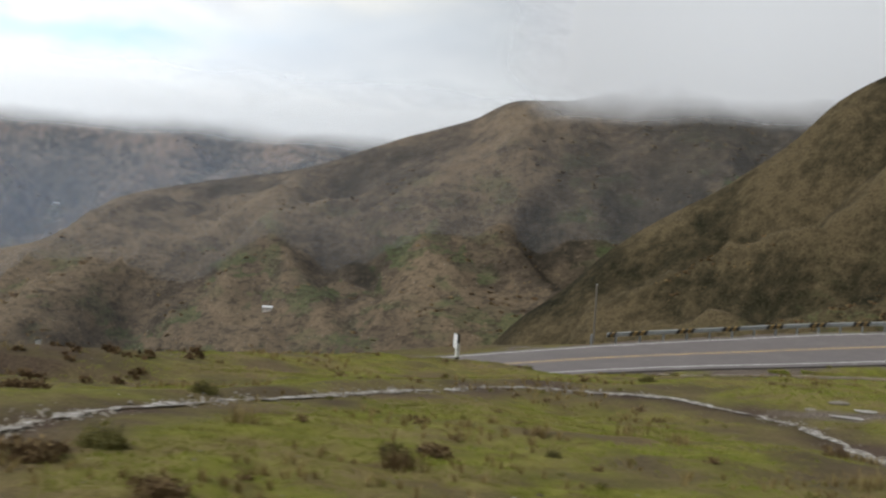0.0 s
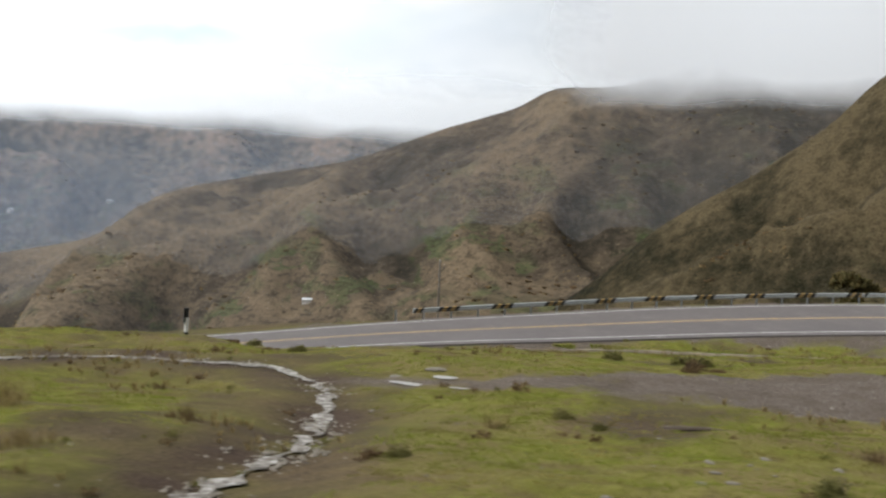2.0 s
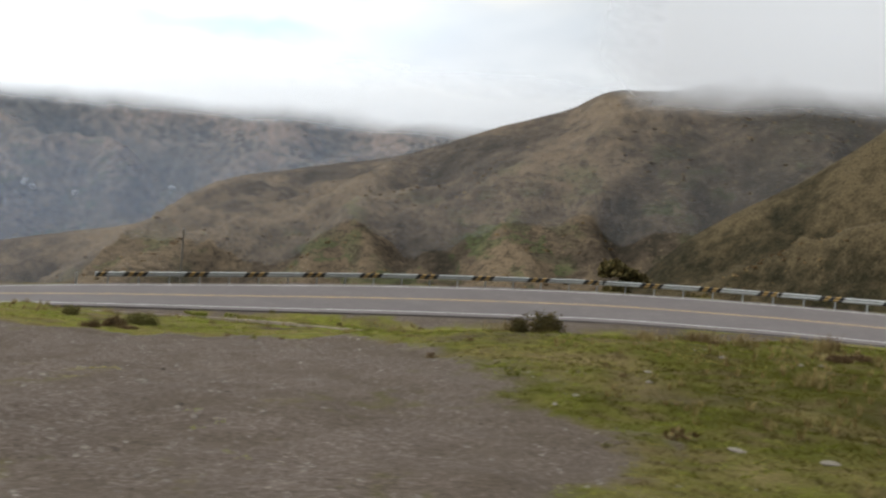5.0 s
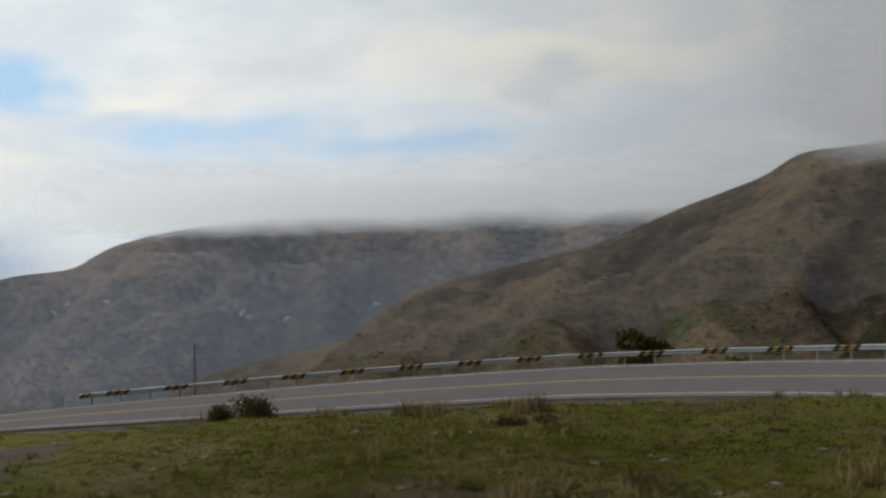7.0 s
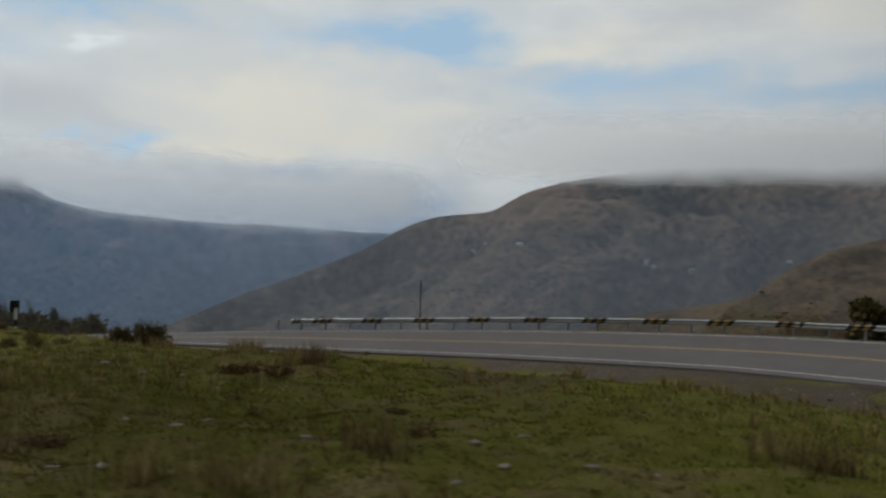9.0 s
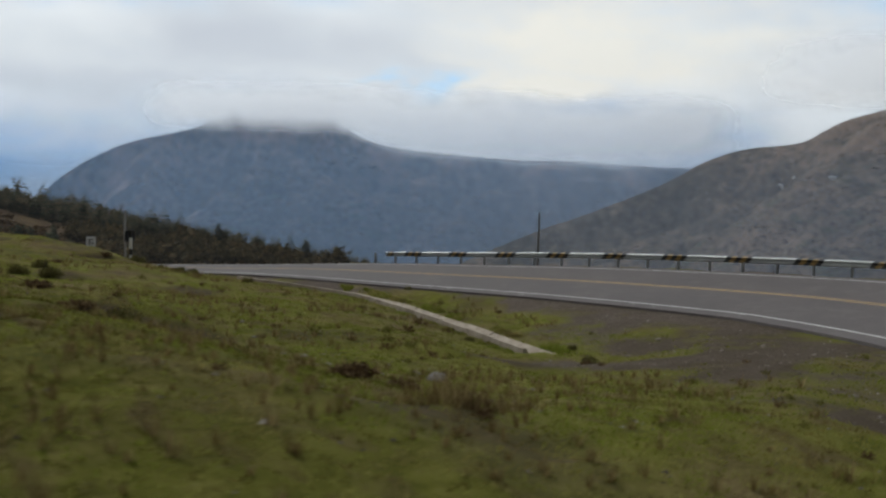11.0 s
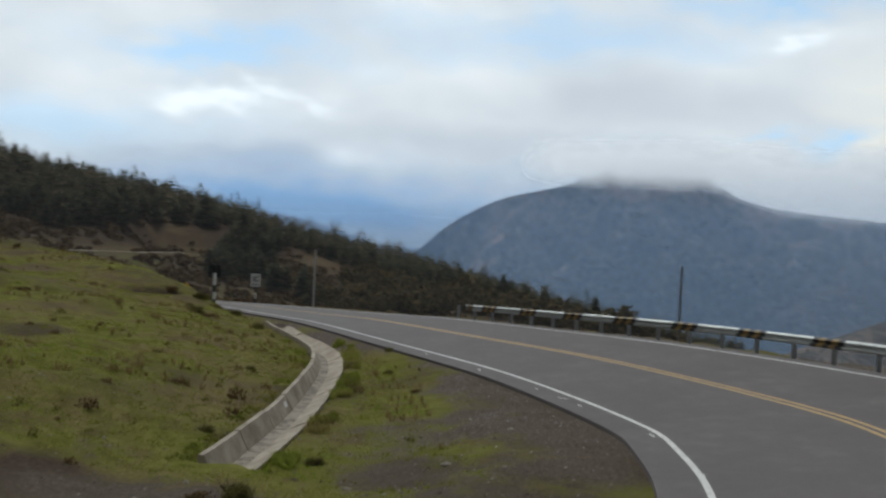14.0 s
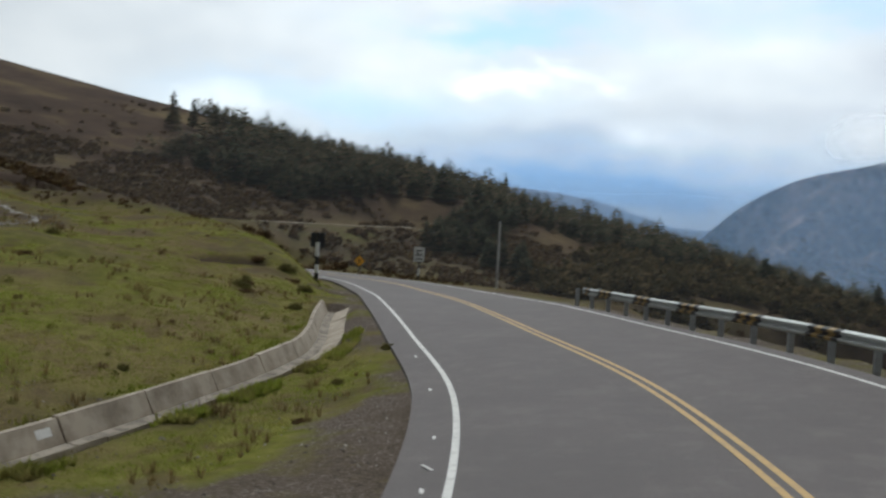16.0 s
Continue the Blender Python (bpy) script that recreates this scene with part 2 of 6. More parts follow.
M_BLACK = material("black_paint", worn((0.018, 0.018, 0.018), (0.05, 0.045, 0.04), 6.0), 0.55)
M_YELLOW = material("yellow_paint", worn((0.29, 0.19, 0.062), (0.14, 0.10, 0.055), 6.0), 0.5)
M_WHITE = material("white_paint", worn((0.72, 0.71, 0.68), (0.40, 0.38, 0.35), 5.0), 0.6)
M_WOOD = material("weathered_pole_wood", lambda t, co: ramp(t, noise_fac(t, 6.0, 6, 0.7, scaled(t, co, (6, 6, 0.4))), [(0.3, (0.085, 0.074, 0.062)), (0.7, (0.21, 0.19, 0.165))]), 0.9)
M_ROCK = material("pale_stone", lambda t, co: ramp(t, noise_fac(t, 7.0, 6, 0.65, co), [(0.3, (0.10, 0.085, 0.068)), (0.7, (0.29, 0.26, 0.215))]), 0.9,
                  lambda t, co: (noise_fac(t, 14, 6, 0.7, co), 0.5, 0.03))


def hill_colour(dark, mid, light, scale, field=(0.062, 0.088, 0.03), spread=0.115, woods=0.45, grain=0.46):
    def build(t, co):
        big = noise_fac(t, scale, 7, 0.62, co, 0.3)
        fine = noise_fac(t, scale * 6, 8, 0.72, co)
        specks = noise_fac(t, scale * 30, 5, 0.7, co)
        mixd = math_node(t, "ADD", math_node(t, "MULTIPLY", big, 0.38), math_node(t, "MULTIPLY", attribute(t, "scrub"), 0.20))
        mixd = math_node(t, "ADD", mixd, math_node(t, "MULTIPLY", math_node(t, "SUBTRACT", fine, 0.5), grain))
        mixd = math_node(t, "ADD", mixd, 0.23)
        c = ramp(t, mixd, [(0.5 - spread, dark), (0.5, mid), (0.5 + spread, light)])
        warp = node(t, "ShaderNodeTexNoise", Scale=scale * 12, Detail=4.0)
        t.links.new(co, warp.inputs["Vector"])
        shift = t.nodes.new("ShaderNodeVectorMath")
        shift.operation = "MULTIPLY_ADD"
        shift.inputs[1].default_value = (0.22 / scale,) * 3
        t.links.new(warp.outputs["Color"], shift.inputs[0])
        t.links.new(co, shift.inputs[2])
        bent = shift.outputs[0]
        plots = node(t, "ShaderNodeTexVoronoi", Scale=scale * 5)
        t.links.new(scaled(t, bent, (1, 0.5, 3.0)), plots.inputs["Vector"])
        tint = ramp(t, plots.outputs["Color"], [(0.2, field), (0.5, mid), (0.8, light)])
        low = math_node(t, "MULTIPLY", attribute(t, "low"), grey(t, noise_fac(t, scale * 2.2, 3, 0.5, co), 0.47, 0.56))
        c = mix(t, math_node(t, "MULTIPLY", low, 0.55), c, tint)
        c = mix(t, math_node(t, "MULTIPLY", grey(t, specks, 0.53, 0.64), 0.6), c, tuple(0.5 * v for v in dark))
        # groves and hedges, and ledges that are closer together low on the slope
        grove = noise_fac(t, scale * 11, 6, 0.68, scaled(t, co, (1, 1, 1.6)))
        thick = math_node(t, "MULTIPLY", woods, math_node(t, "ADD", 0.35, math_node(t, "MULTIPLY", attribute(t, "low"), 0.9)))
        c = mix(t, math_node(t, "MULTIPLY", grey(t, grove, 0.54, 0.61), thick), c, tuple(0.55 * v for v in dark))
        ledge = noise_fac(t, scale * 9, 6, 0.7, scaled(t, co, (1, 1, 7)))
        c = mix(t, math_node(t, "MULTIPLY", grey(t, ledge, 0.54, 0.60), thick), c, tuple(0.6 * v for v in dark))
        pale = noise_fac(t, scale * 22, 4, 0.65, scaled(t, co, (1, 1, 2.5)))
        return mix(t, math_node(t, "MULTIPLY", grey(t, pale, 0.61, 0.69), 0.5), c, tuple(1.5 * v for v in light))
    return build


def hill_bump(scale, dist):
    return lambda t, co: (noise_fac(t, scale, 9, 0.66, co), 0.8, dist)


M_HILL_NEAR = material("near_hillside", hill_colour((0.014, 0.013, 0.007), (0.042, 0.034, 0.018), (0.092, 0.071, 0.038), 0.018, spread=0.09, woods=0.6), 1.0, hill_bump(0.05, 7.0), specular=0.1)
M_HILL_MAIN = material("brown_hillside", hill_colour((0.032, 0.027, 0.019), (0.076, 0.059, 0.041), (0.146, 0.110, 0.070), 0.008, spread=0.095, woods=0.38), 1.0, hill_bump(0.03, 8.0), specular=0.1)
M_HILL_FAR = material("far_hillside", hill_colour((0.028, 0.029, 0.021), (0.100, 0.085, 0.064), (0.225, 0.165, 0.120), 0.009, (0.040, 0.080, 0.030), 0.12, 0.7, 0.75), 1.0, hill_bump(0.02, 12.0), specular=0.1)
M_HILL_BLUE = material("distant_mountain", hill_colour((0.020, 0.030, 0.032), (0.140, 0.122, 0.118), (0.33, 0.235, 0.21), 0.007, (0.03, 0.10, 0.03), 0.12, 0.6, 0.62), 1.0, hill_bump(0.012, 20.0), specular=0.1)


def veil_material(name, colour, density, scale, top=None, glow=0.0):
    """A tinted sheet in place of haze or cloud: it lets most light through, thicker in drifts."""
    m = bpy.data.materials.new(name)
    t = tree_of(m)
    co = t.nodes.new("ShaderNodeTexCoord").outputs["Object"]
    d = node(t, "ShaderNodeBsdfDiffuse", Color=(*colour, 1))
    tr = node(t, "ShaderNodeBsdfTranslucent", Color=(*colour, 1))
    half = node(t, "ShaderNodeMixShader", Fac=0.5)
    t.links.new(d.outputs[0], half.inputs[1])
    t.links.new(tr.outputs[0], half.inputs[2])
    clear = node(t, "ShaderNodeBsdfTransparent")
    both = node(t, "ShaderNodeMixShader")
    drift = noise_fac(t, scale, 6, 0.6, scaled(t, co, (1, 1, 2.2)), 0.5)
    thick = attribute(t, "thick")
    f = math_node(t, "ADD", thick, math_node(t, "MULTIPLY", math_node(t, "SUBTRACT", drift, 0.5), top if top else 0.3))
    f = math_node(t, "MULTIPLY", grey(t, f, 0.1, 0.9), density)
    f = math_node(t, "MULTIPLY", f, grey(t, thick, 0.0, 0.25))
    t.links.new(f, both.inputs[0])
    t.links.new(clear.outputs[0], both.inputs[1])
    body = half.outputs[0]
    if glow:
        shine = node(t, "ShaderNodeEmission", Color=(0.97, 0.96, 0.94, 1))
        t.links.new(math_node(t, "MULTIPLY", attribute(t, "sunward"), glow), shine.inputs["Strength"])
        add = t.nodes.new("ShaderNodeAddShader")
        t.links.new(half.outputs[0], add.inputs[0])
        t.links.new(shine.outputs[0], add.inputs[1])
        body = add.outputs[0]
    t.links.new(body, both.inputs[2])
    o = t.nodes.new("ShaderNodeOutputMaterial")
    t.links.new(both.outputs[0], o.inputs[0])
    return m


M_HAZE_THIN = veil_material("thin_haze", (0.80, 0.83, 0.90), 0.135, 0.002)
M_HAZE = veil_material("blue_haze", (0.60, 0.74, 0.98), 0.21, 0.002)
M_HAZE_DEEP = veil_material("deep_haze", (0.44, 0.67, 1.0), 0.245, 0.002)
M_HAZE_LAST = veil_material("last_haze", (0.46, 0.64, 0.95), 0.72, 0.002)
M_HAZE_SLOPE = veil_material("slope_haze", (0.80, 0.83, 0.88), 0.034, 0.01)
# emission is added so that the cloud sheets look as bright as the sky
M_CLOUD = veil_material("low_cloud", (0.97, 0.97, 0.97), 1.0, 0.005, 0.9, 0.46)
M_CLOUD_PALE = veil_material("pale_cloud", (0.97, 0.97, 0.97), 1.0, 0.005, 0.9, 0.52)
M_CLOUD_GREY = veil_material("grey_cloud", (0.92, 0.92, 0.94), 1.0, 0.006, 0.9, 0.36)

# ---------------------------------------------------------------- building helpers


def mesh_from(name, verts, faces, mat, smooth=False):
    me = bpy.data.meshes.new(name)
    me.from_pydata([tuple(v) for v in verts], [], faces)
    me.materials.append(mat)
    if smooth:
        me.polygons.foreach_set("use_smooth", [True] * len(me.polygons))
    me.update()
    return me


def sheet(name, x, y, z, mat, smooth=True, **marks):
    """A grid of points as one mesh; marks are numbers per point for the material."""
    h, w = x.shape
    co = np.stack([x, y, z], -1).reshape(-1, 3).astype(np.float32)
    idx = np.arange(h * w).reshape(h, w)
    quads = np.stack([idx[:-1, :-1], idx[:-1, 1:], idx[1:, 1:], idx[1:, :-1]], -1).reshape(-1, 4)
    me = bpy.data.meshes.new(name)
    me.vertices.add(len(co))
    me.vertices.foreach_set("co", co.ravel())
    me.loops.add(quads.size)
    me.loops.foreach_set("vertex_index", quads.ravel().astype(np.int32))
    me.polygons.add(len(quads))
    me.polygons.foreach_set("loop_start", np.arange(0, quads.size, 4, dtype=np.int32))
    me.polygons.foreach_set("use_smooth", np.full(len(quads), smooth))
    me.update(calc_edges=True)
    me.materials.append(mat)
    for k, v in marks.items():
        me.attributes.new(k, "FLOAT", "POINT").data.foreach_set("value", v.ravel().astype(np.float32))
    return new(name, me)


def part(name, bm, mat, parent=None, label=""):
    me = bpy.data.meshes.new(name)
    bm.to_mesh(me)
    bm.free()
    me.materials.append(mat)
    ob = new(name, me)
    ob.parent = parent
    if label:
        tagged(ob, label)
    return ob


def box(bm, x, y, z, m=Matrix()):
    bmesh.ops.create_cube(bm, size=1, matrix=m @ Matrix.Diagonal((x, y, z, 1)))
    return bm


def pipe(bm, r1, r2, length, m=Matrix(), seg=10):
    """A tapered round bar that stands on the origin of m."""
    bmesh.ops.create_cone(bm, cap_ends=True, segments=seg, radius1=r1, radius2=r2, depth=length, matrix=m @ Matrix.Translation((0, 0, length / 2)))
    return bm


def ease(a, b, v):
    t = np.clip((v - a) / (b - a), 0, 1)
    return t * t * (3 - 2 * t)


RNG = np.random.default_rng(7)
LATTICE = RNG.random((256, 256))


def lumps(x, y, octaves=4, gain=0.5):
    """Smooth value noise about 0, from -0.5 to 0.5."""
    total, amp, norm = 0.0, 1.0, 0.0
    for o in range(octaves):
        xi, yi = np.floor(x).astype(int), np.floor(y).astype(int)
        fx, fy = x - xi, y - yi
        fx, fy = fx * fx * (3 - 2 * fx), fy * fy * (3 - 2 * fy)
        g = lambda i, j: LATTICE[(xi + i + 37 * o) % 256, (yi + j + 91 * o) % 256]
        total = total + amp * ((g(0, 0) * (1 - fx) + g(1, 0) * fx) * (1 - fy) + (g(0, 1) * (1 - fx) + g(1, 1) * fx) * fy - 0.5)
        norm += amp
        amp *= gain
        x, y = x * 2.03 + 11.3, y * 2.03 + 5.7
    return total / norm


def smooth_line(points, step):
    """A smooth curve through the points (Catmull-Rom), resampled every step metres."""
    p = np.array(points, float)
    p = np.vstack([2 * p[0] - p[1], p, 2 * p[-1] - p[-2]])
    dense = []
    for a, b, c, d in zip(p[:-3], p[1:-2], p[2:-1], p[3:]):
        t = np.linspace(0, 1, 40, endpoint=False)[:, None]
        dense.append(0.5 * (2 * b + (c - a) * t + (2 * a - 5 * b + 4 * c - d) * t**2 + (3 * b - a - 3 * c + d) * t**3))
    dense = np.vstack(dense + [p[-2:-1]])
    run = np.r_[0, np.cumsum(np.linalg.norm(np.diff(dense[:, :2], axis=0), axis=1))]
    s = np.arange(0, run[-1], step)
    return np.stack([np.interp(s, run, dense[:, k]) for k in range(dense.shape[1])], 1)


# ---------------------------------------------------------------- the road round the bend
# centre line: x, y, z, half width, cross fall (outer side up)
UPPER_LEG = [
    (-34, -7.2, 2.25, 3.6, 0.02), (0.2, -1.2, 1.45, 3.7, 0.03), (35.7, 5.6, 0.64, 3.9, 0.04),
    (51.3, 11.4, 0.15, 4.1, 0.06), (58.9, 16.8, -0.12, 4.3, 0.07), (66.5, 24.7, -0.33, 4.4, 0.08), (71.2, 35.2, -0.45, 4.45, 0.09),
    (71.8, 42.7, -0.56, 4.5, 0.10), (70.5, 50.1, -0.76, 4.5, 0.10), (67.3, 56.9, -1.02, 4.5, 0.10), (62.0, 62.9, -1.30, 4.5, 0.10),
]
LOWER_LEG = [
    (56.6, 66.9, -1.60, 4.5, 0.10), (52.1, 69.2, -1.83, 4.5, 0.10), (47.0, 70.44, -2.04, 4.39, 0.10), (41.9, 70.72, -2.25, 4.28, 0.098),
    (31.7, 69.14, -2.72, 4.07, 0.091), (21.5, 66.0, -3.23, 3.85, 0.069), (11.2, 62.6, -3.76, 3.64, 0.037), (1.0, 59.2, -4.52, 3.5, 0.01),
    (-9.2, 54.4, -5.15, 3.4, -0.03), (-16.5, 48.0, -5.6, 3.4, -0.05), (-21.5, 40.5, -5.95, 3.4, -0.04), (-25, 32, -6.8, 3.4, 0.0), (-27.5, 24, -7.5, 3.4, 0.0),
]
ROAD = smooth_line(UPPER_LEG + LOWER_LEG, 0.5)
TAN = np.gradient(ROAD[:, :2], axis=0)
TAN /= np.linalg.norm(TAN, axis=1)[:, None]
LEFT = np.stack([-TAN[:, 1], TAN[:, 0]], 1)
# a flag that tells the leg above (before the bend) from the leg below
LOWER = ease(78, 118, np.arange(len(ROAD)) * 0.5)


def near_road(x, y):
    """For each point: the nearest place on the centre line, and how far to the left of it the point lies."""
    q = np.stack([x.ravel(), y.ravel()], 1)
    best = np.zeros(len(q), int)
    for s in range(0, len(q), 4000):
        d = ((q[s:s + 4000, None] - ROAD[None, ::4, :2]) ** 2).sum(-1)
        best[s:s + 4000] = d.argmin(1) * 4
    around = np.clip(best[:, None] + np.arange(-3, 4), 0, len(ROAD) - 1)
    best = around[np.arange(len(q)), ((q[:, None] - ROAD[around, :2]) ** 2).sum(-1).argmin(1)]
    side = ((q - ROAD[best, :2]) * LEFT[best]).sum(1)
    dist = np.linalg.norm(q - ROAD[best, :2], axis=1)
    return best.reshape(x.shape), (np.sign(side) * dist).reshape(x.shape)


SWELL = [-1.16, -2.131, -0.311, -0.811, 0.811, 0.62, 1.05, 0.783, -0.719, 1.007, 0.363, -0.507, -0.386, 0.837, -0.816]
MOUNDS = [(44.5, 44.6, 4, -0.7), (50, 52, 8, -0.817), (14, 41, 9, 0.613), (42, 38, 8, 0.811), (29, 52, 8, -0.046), (44, 58, 5, -0.53), (10, 33, 7, -0.75), (58, 34, 8, 0.688)]


def inside_height(x, y):
    """The grassy ground that the bend goes round: a broad swell that falls towards the lower leg, with low mounds."""
    x, y = np.clip(x, -22, 72), np.clip(y, -2, 63)
    u, w = (x - 25) / 40, (y - 30) / 30
    powers = [(i, j) for i in range(5) for j in range(5 - i)]
    z = sum(c * u**i * w**j for c, (i, j) in zip(SWELL, powers))
    # a long low rise between the gravel yard and the bend
    a, b, c, d = 42.0, 39.5, 58.0, 41.5
    t = np.clip(((x - a) * (c - a) + (y - b) * (d - b)) / ((c - a) ** 2 + (d - b) ** 2), 0, 1)
    z = z + (0.30 + 0.44 * ease(42, 51, x)) * np.exp(-((x - a - t * (c - a)) ** 2 + (y - b - t * (d - b)) ** 2) / 3.4**2)
    return z + sum(h * np.exp(-((x - a) ** 2 + (y - b) ** 2) / r**2) for a, b, r, h in MOUNDS)


# the drain: x, y and the height of its floor
DRAIN = smooth_line([(43.9, 58.05, -3.78), (42.0, 58.4, -3.85), (38.0, 59.1, -3.95), (34.2, 59.6, -4.03), (31.4, 59.9, -4.07), (28.0, 60.2, -4.12), (24.0, 60.2, -4.18), (21.0, 59.7, -4.22), (18.6, 59.1, -4.25), (15.6, 58.35, -4.29), (12.7, 57.7, -4.33)], 0.25)


def ground_height(x, y, rough=True):
    k, lat = near_road(x, y)
    zc, half, fall, low = ROAD[k, 2], ROAD[k, 3], ROAD[k, 4], LOWER[k]
    bed = zc - np.clip(lat, -half - 1.5, half + 1.0) * fall - 0.10
    over = np.abs(lat) - half
    inner = inside_height(x, y)
    if rough:
        amp = ease(1.0, 5.0, over)
        inner = inner + amp * (0.55 * lumps(x / 4.5, y / 4.5, 3) + 0.22 * lumps(x / 0.9 + 7, y / 0.9, 3))
    z_in = bed + (inner - bed) * ease(1.0, 5.4, over)
    # a grassy crest beside the leg that dips away
    z_in = z_in + 0.85 * ease(7.5, 0.5, x) * ease(1.6, 4.2, over) * ease(13, 6, over) * (y > 30)
    # outside: the valley falls away below the lower leg, a bank rises above the upper one
    flat = ease(10, -2, x)
    drop = -0.5 * np.clip(over - 1.8 - 5 * flat, 0, None) - 0.08 * flat * np.clip(over - 1.8, 0, 5) - 0.12 * np.clip(over - 30, 0, None)
    drop = np.maximum(drop, -420)
    bank = 0.3 * np.clip(over - 2.5, 0, 60)
    wild = lumps(x / 14, y / 14, 4) * np.clip(over - 2, 0, 40) * (0.22 - 0.16 * flat)
    z_out = bed + drop * low + bank * (1 - low) + wild
    z = np.where(lat > 0, z_in, z_out)
    # the wooded slope beyond the lower leg
    g = np.clip((-x - 58) / 125, -0.3, 1)
    slope = (-5.5 - 0.11 * (y - 14)) * (1 - g) + (7.8 - 0.235 * np.maximum(y, -30) - 0.225 * np.clip(y + 30, -62, 0)) * g
    slope = slope + 2.8 * np.exp(-(((y - 28) / 28) ** 2)) * ease(-90, -140, x)
    slope = slope + 0.7 * ease(0, -45, y) * ease(-100, -160, x)
    slope = slope - 0.18 * np.clip(-x - 195, 0, 500) + (2.0 + 3.0 * ease(-60, -110, x)) * lumps(x / 45, y / 45, 4)
    side = ease(0, -30, x + 26 + 0.9 * np.clip(y - 55, 0, 80)) * np.where(lat > 0, ease(-40, -90, x) + (1 - ease(-40, -90, x)) * ease(0, 32, y), 1.0) * ease(1.0, 14.0, over)
    z = z * (1 - side) + np.maximum(slope, -420) * side
    return z


def spaced(lo, a, b, hi, fine, grow):
    """Coordinates that lie close together from a to b and ever wider apart beyond."""
    mid = list(np.arange(a, b + 1e-6, fine))
    step, v = fine, b
    while v < hi:
        step *= grow
        v += step
        mid.append(v)
    step, v = fine, a
    while v > lo:
        step *= grow
        v -= step
        mid.insert(0, v)
    return np.array(mid)


def to_line(x, y, line):
    q = np.stack([x.ravel(), y.ravel()], 1)
    d = np.full(len(q), 1e9)
    for s in range(0, len(q), 20000):
        d[s:s + 20000] = np.sqrt(((q[s:s + 20000, None] - line[None, :, :2]) ** 2).sum(-1)).min(1)
    return d.reshape(x.shape)


STREAM = smooth_line([(-9, 13.5), (-8, 18), (-7.3, 22.2), (-5, 25.8), (-2.1, 31.1), (2.6, 37.3), (6.1, 38), (9.1, 37.6), (11.2, 34.9), (12.4, 31), (13, 24), (12.8, 19.7), (12.4, 16.6), (11.5, 12)], 0.4)
YARD = [(13, 34.6), (19.6, 36), (24, 39), (28, 41), (33, 41), (36, 38.5), (39, 34.5), (41, 30), (42.5, 26), (42, 20), (37, 16.5), (33, 20.5), (30.5, 24), (27, 28), (22, 31.6), (17, 33.2)]



def yard_depth(x, y):
    """How far inside the bare gravel yard a point lies (negative outside)."""
    p = np.array(YARD + YARD[:1], float)
    d, inside = np.full(x.shape, 1e9), np.zeros(x.shape, bool)
    for (ax, ay), (bx, by) in zip(p[:-1], p[1:]):
        t = np.clip(((x - ax) * (bx - ax) + (y - ay) * (by - ay)) / ((bx - ax) ** 2 + (by - ay) ** 2), 0, 1)
        d = np.minimum(d, np.hypot(x - ax - t * (bx - ax), y - ay - t * (by - ay)))
        inside ^= ((ay > y) != (by > y)) & (x < (bx - ax) * (y - ay) / (by - ay + 1e-12) + ax)
    return np.where(inside, d, -d)


gx = spaced(-4200, -30, 72, 4200, 0.26, 1.06)
gy = spaced(-4200, 4, 64, 4600, 0.26, 1.06)
GX, GY = np.meshgrid(gx, gy)
GZ = ground_height(GX, GY)
k_near, lat_near = near_road(GX, GY)
over_near = np.abs(lat_near) - ROAD[k_near, 3]
d_yard, d_stream, d_drain = yard_depth(GX, GY), to_line(GX, GY, STREAM), to_line(GX, GY, DRAIN[::3])
# the brook runs in an even bed
bed_z = ground_height(STREAM[:, 0], STREAM[:, 1], False)
bed_z = np.convolve(np.pad(bed_z, 12, "edge"), np.ones(25) / 25, "valid")
pick = np.where((d_stream < 4.5).ravel())[0]
k_st = ((np.stack([GX.ravel()[pick], GY.ravel()[pick]], 1)[:, None] - STREAM[None, :, :2]) ** 2).sum(-1).argmin(1)
even = GZ.ravel().copy()
even[pick] += (bed_z[k_st] + 0.12 - even[pick]) * ease(4.5, 1.2, d_stream.ravel()[pick])
GZ = even.reshape(GZ.shape)
GZ = GZ - 0.10 * ease(1.5, 0.2, d_stream) - 0.45 * ease(3.6, 0.3, d_stream) * ease(33, 27, GY) * ease(6, 9, GX)


def drain_bed(x, y, z):
    """Lays the ground to both rims of the drain and digs the trough for its slabs."""
    pick = np.where((d_drain < 7).ravel())[0]
    q = np.stack([x.ravel()[pick], y.ravel()[pick]], 1)
    k = np.concatenate([((q[s:s + 5000, None] - DRAIN[None, :, :2]) ** 2).sum(-1).argmin(1) for s in range(0, len(q), 5000)])
    t = np.gradient(DRAIN[:, :2], axis=0)
    t /= np.linalg.norm(t, axis=1)[:, None]
    o = ((q - DRAIN[k, :2]) * np.stack([t[:, 1], -t[:, 0]], 1)[k]).sum(1)
    d = np.linalg.norm(q - DRAIN[k, :2], axis=1)
    rim = DRAIN[k, 2] + np.where(o < 0, 0.36, 0.25)
    old = z.ravel()[pick]
    reach = ease(6.0, 1.3, d) * ease(0.8, 2.4, over_near.ravel()[pick])
    got = old + (rim - old) * reach
    beyond = (k == 0) | (k == len(DRAIN) - 1)
    bed = DRAIN[k, 2] + np.interp(o, [-1.2, -1.08, -0.35, 0.16, 0.34], [0.4, -0.10, -0.10, 0.19, 0.25])
    got = np.where((o > -1.12) & (o < 0.34) & (d < 1.2) & ~beyond, bed, got)
    out = z.ravel().copy()
    out[pick] = got
    return out.reshape(z.shape)


GZ = drain_bed(GX, GY, GZ)

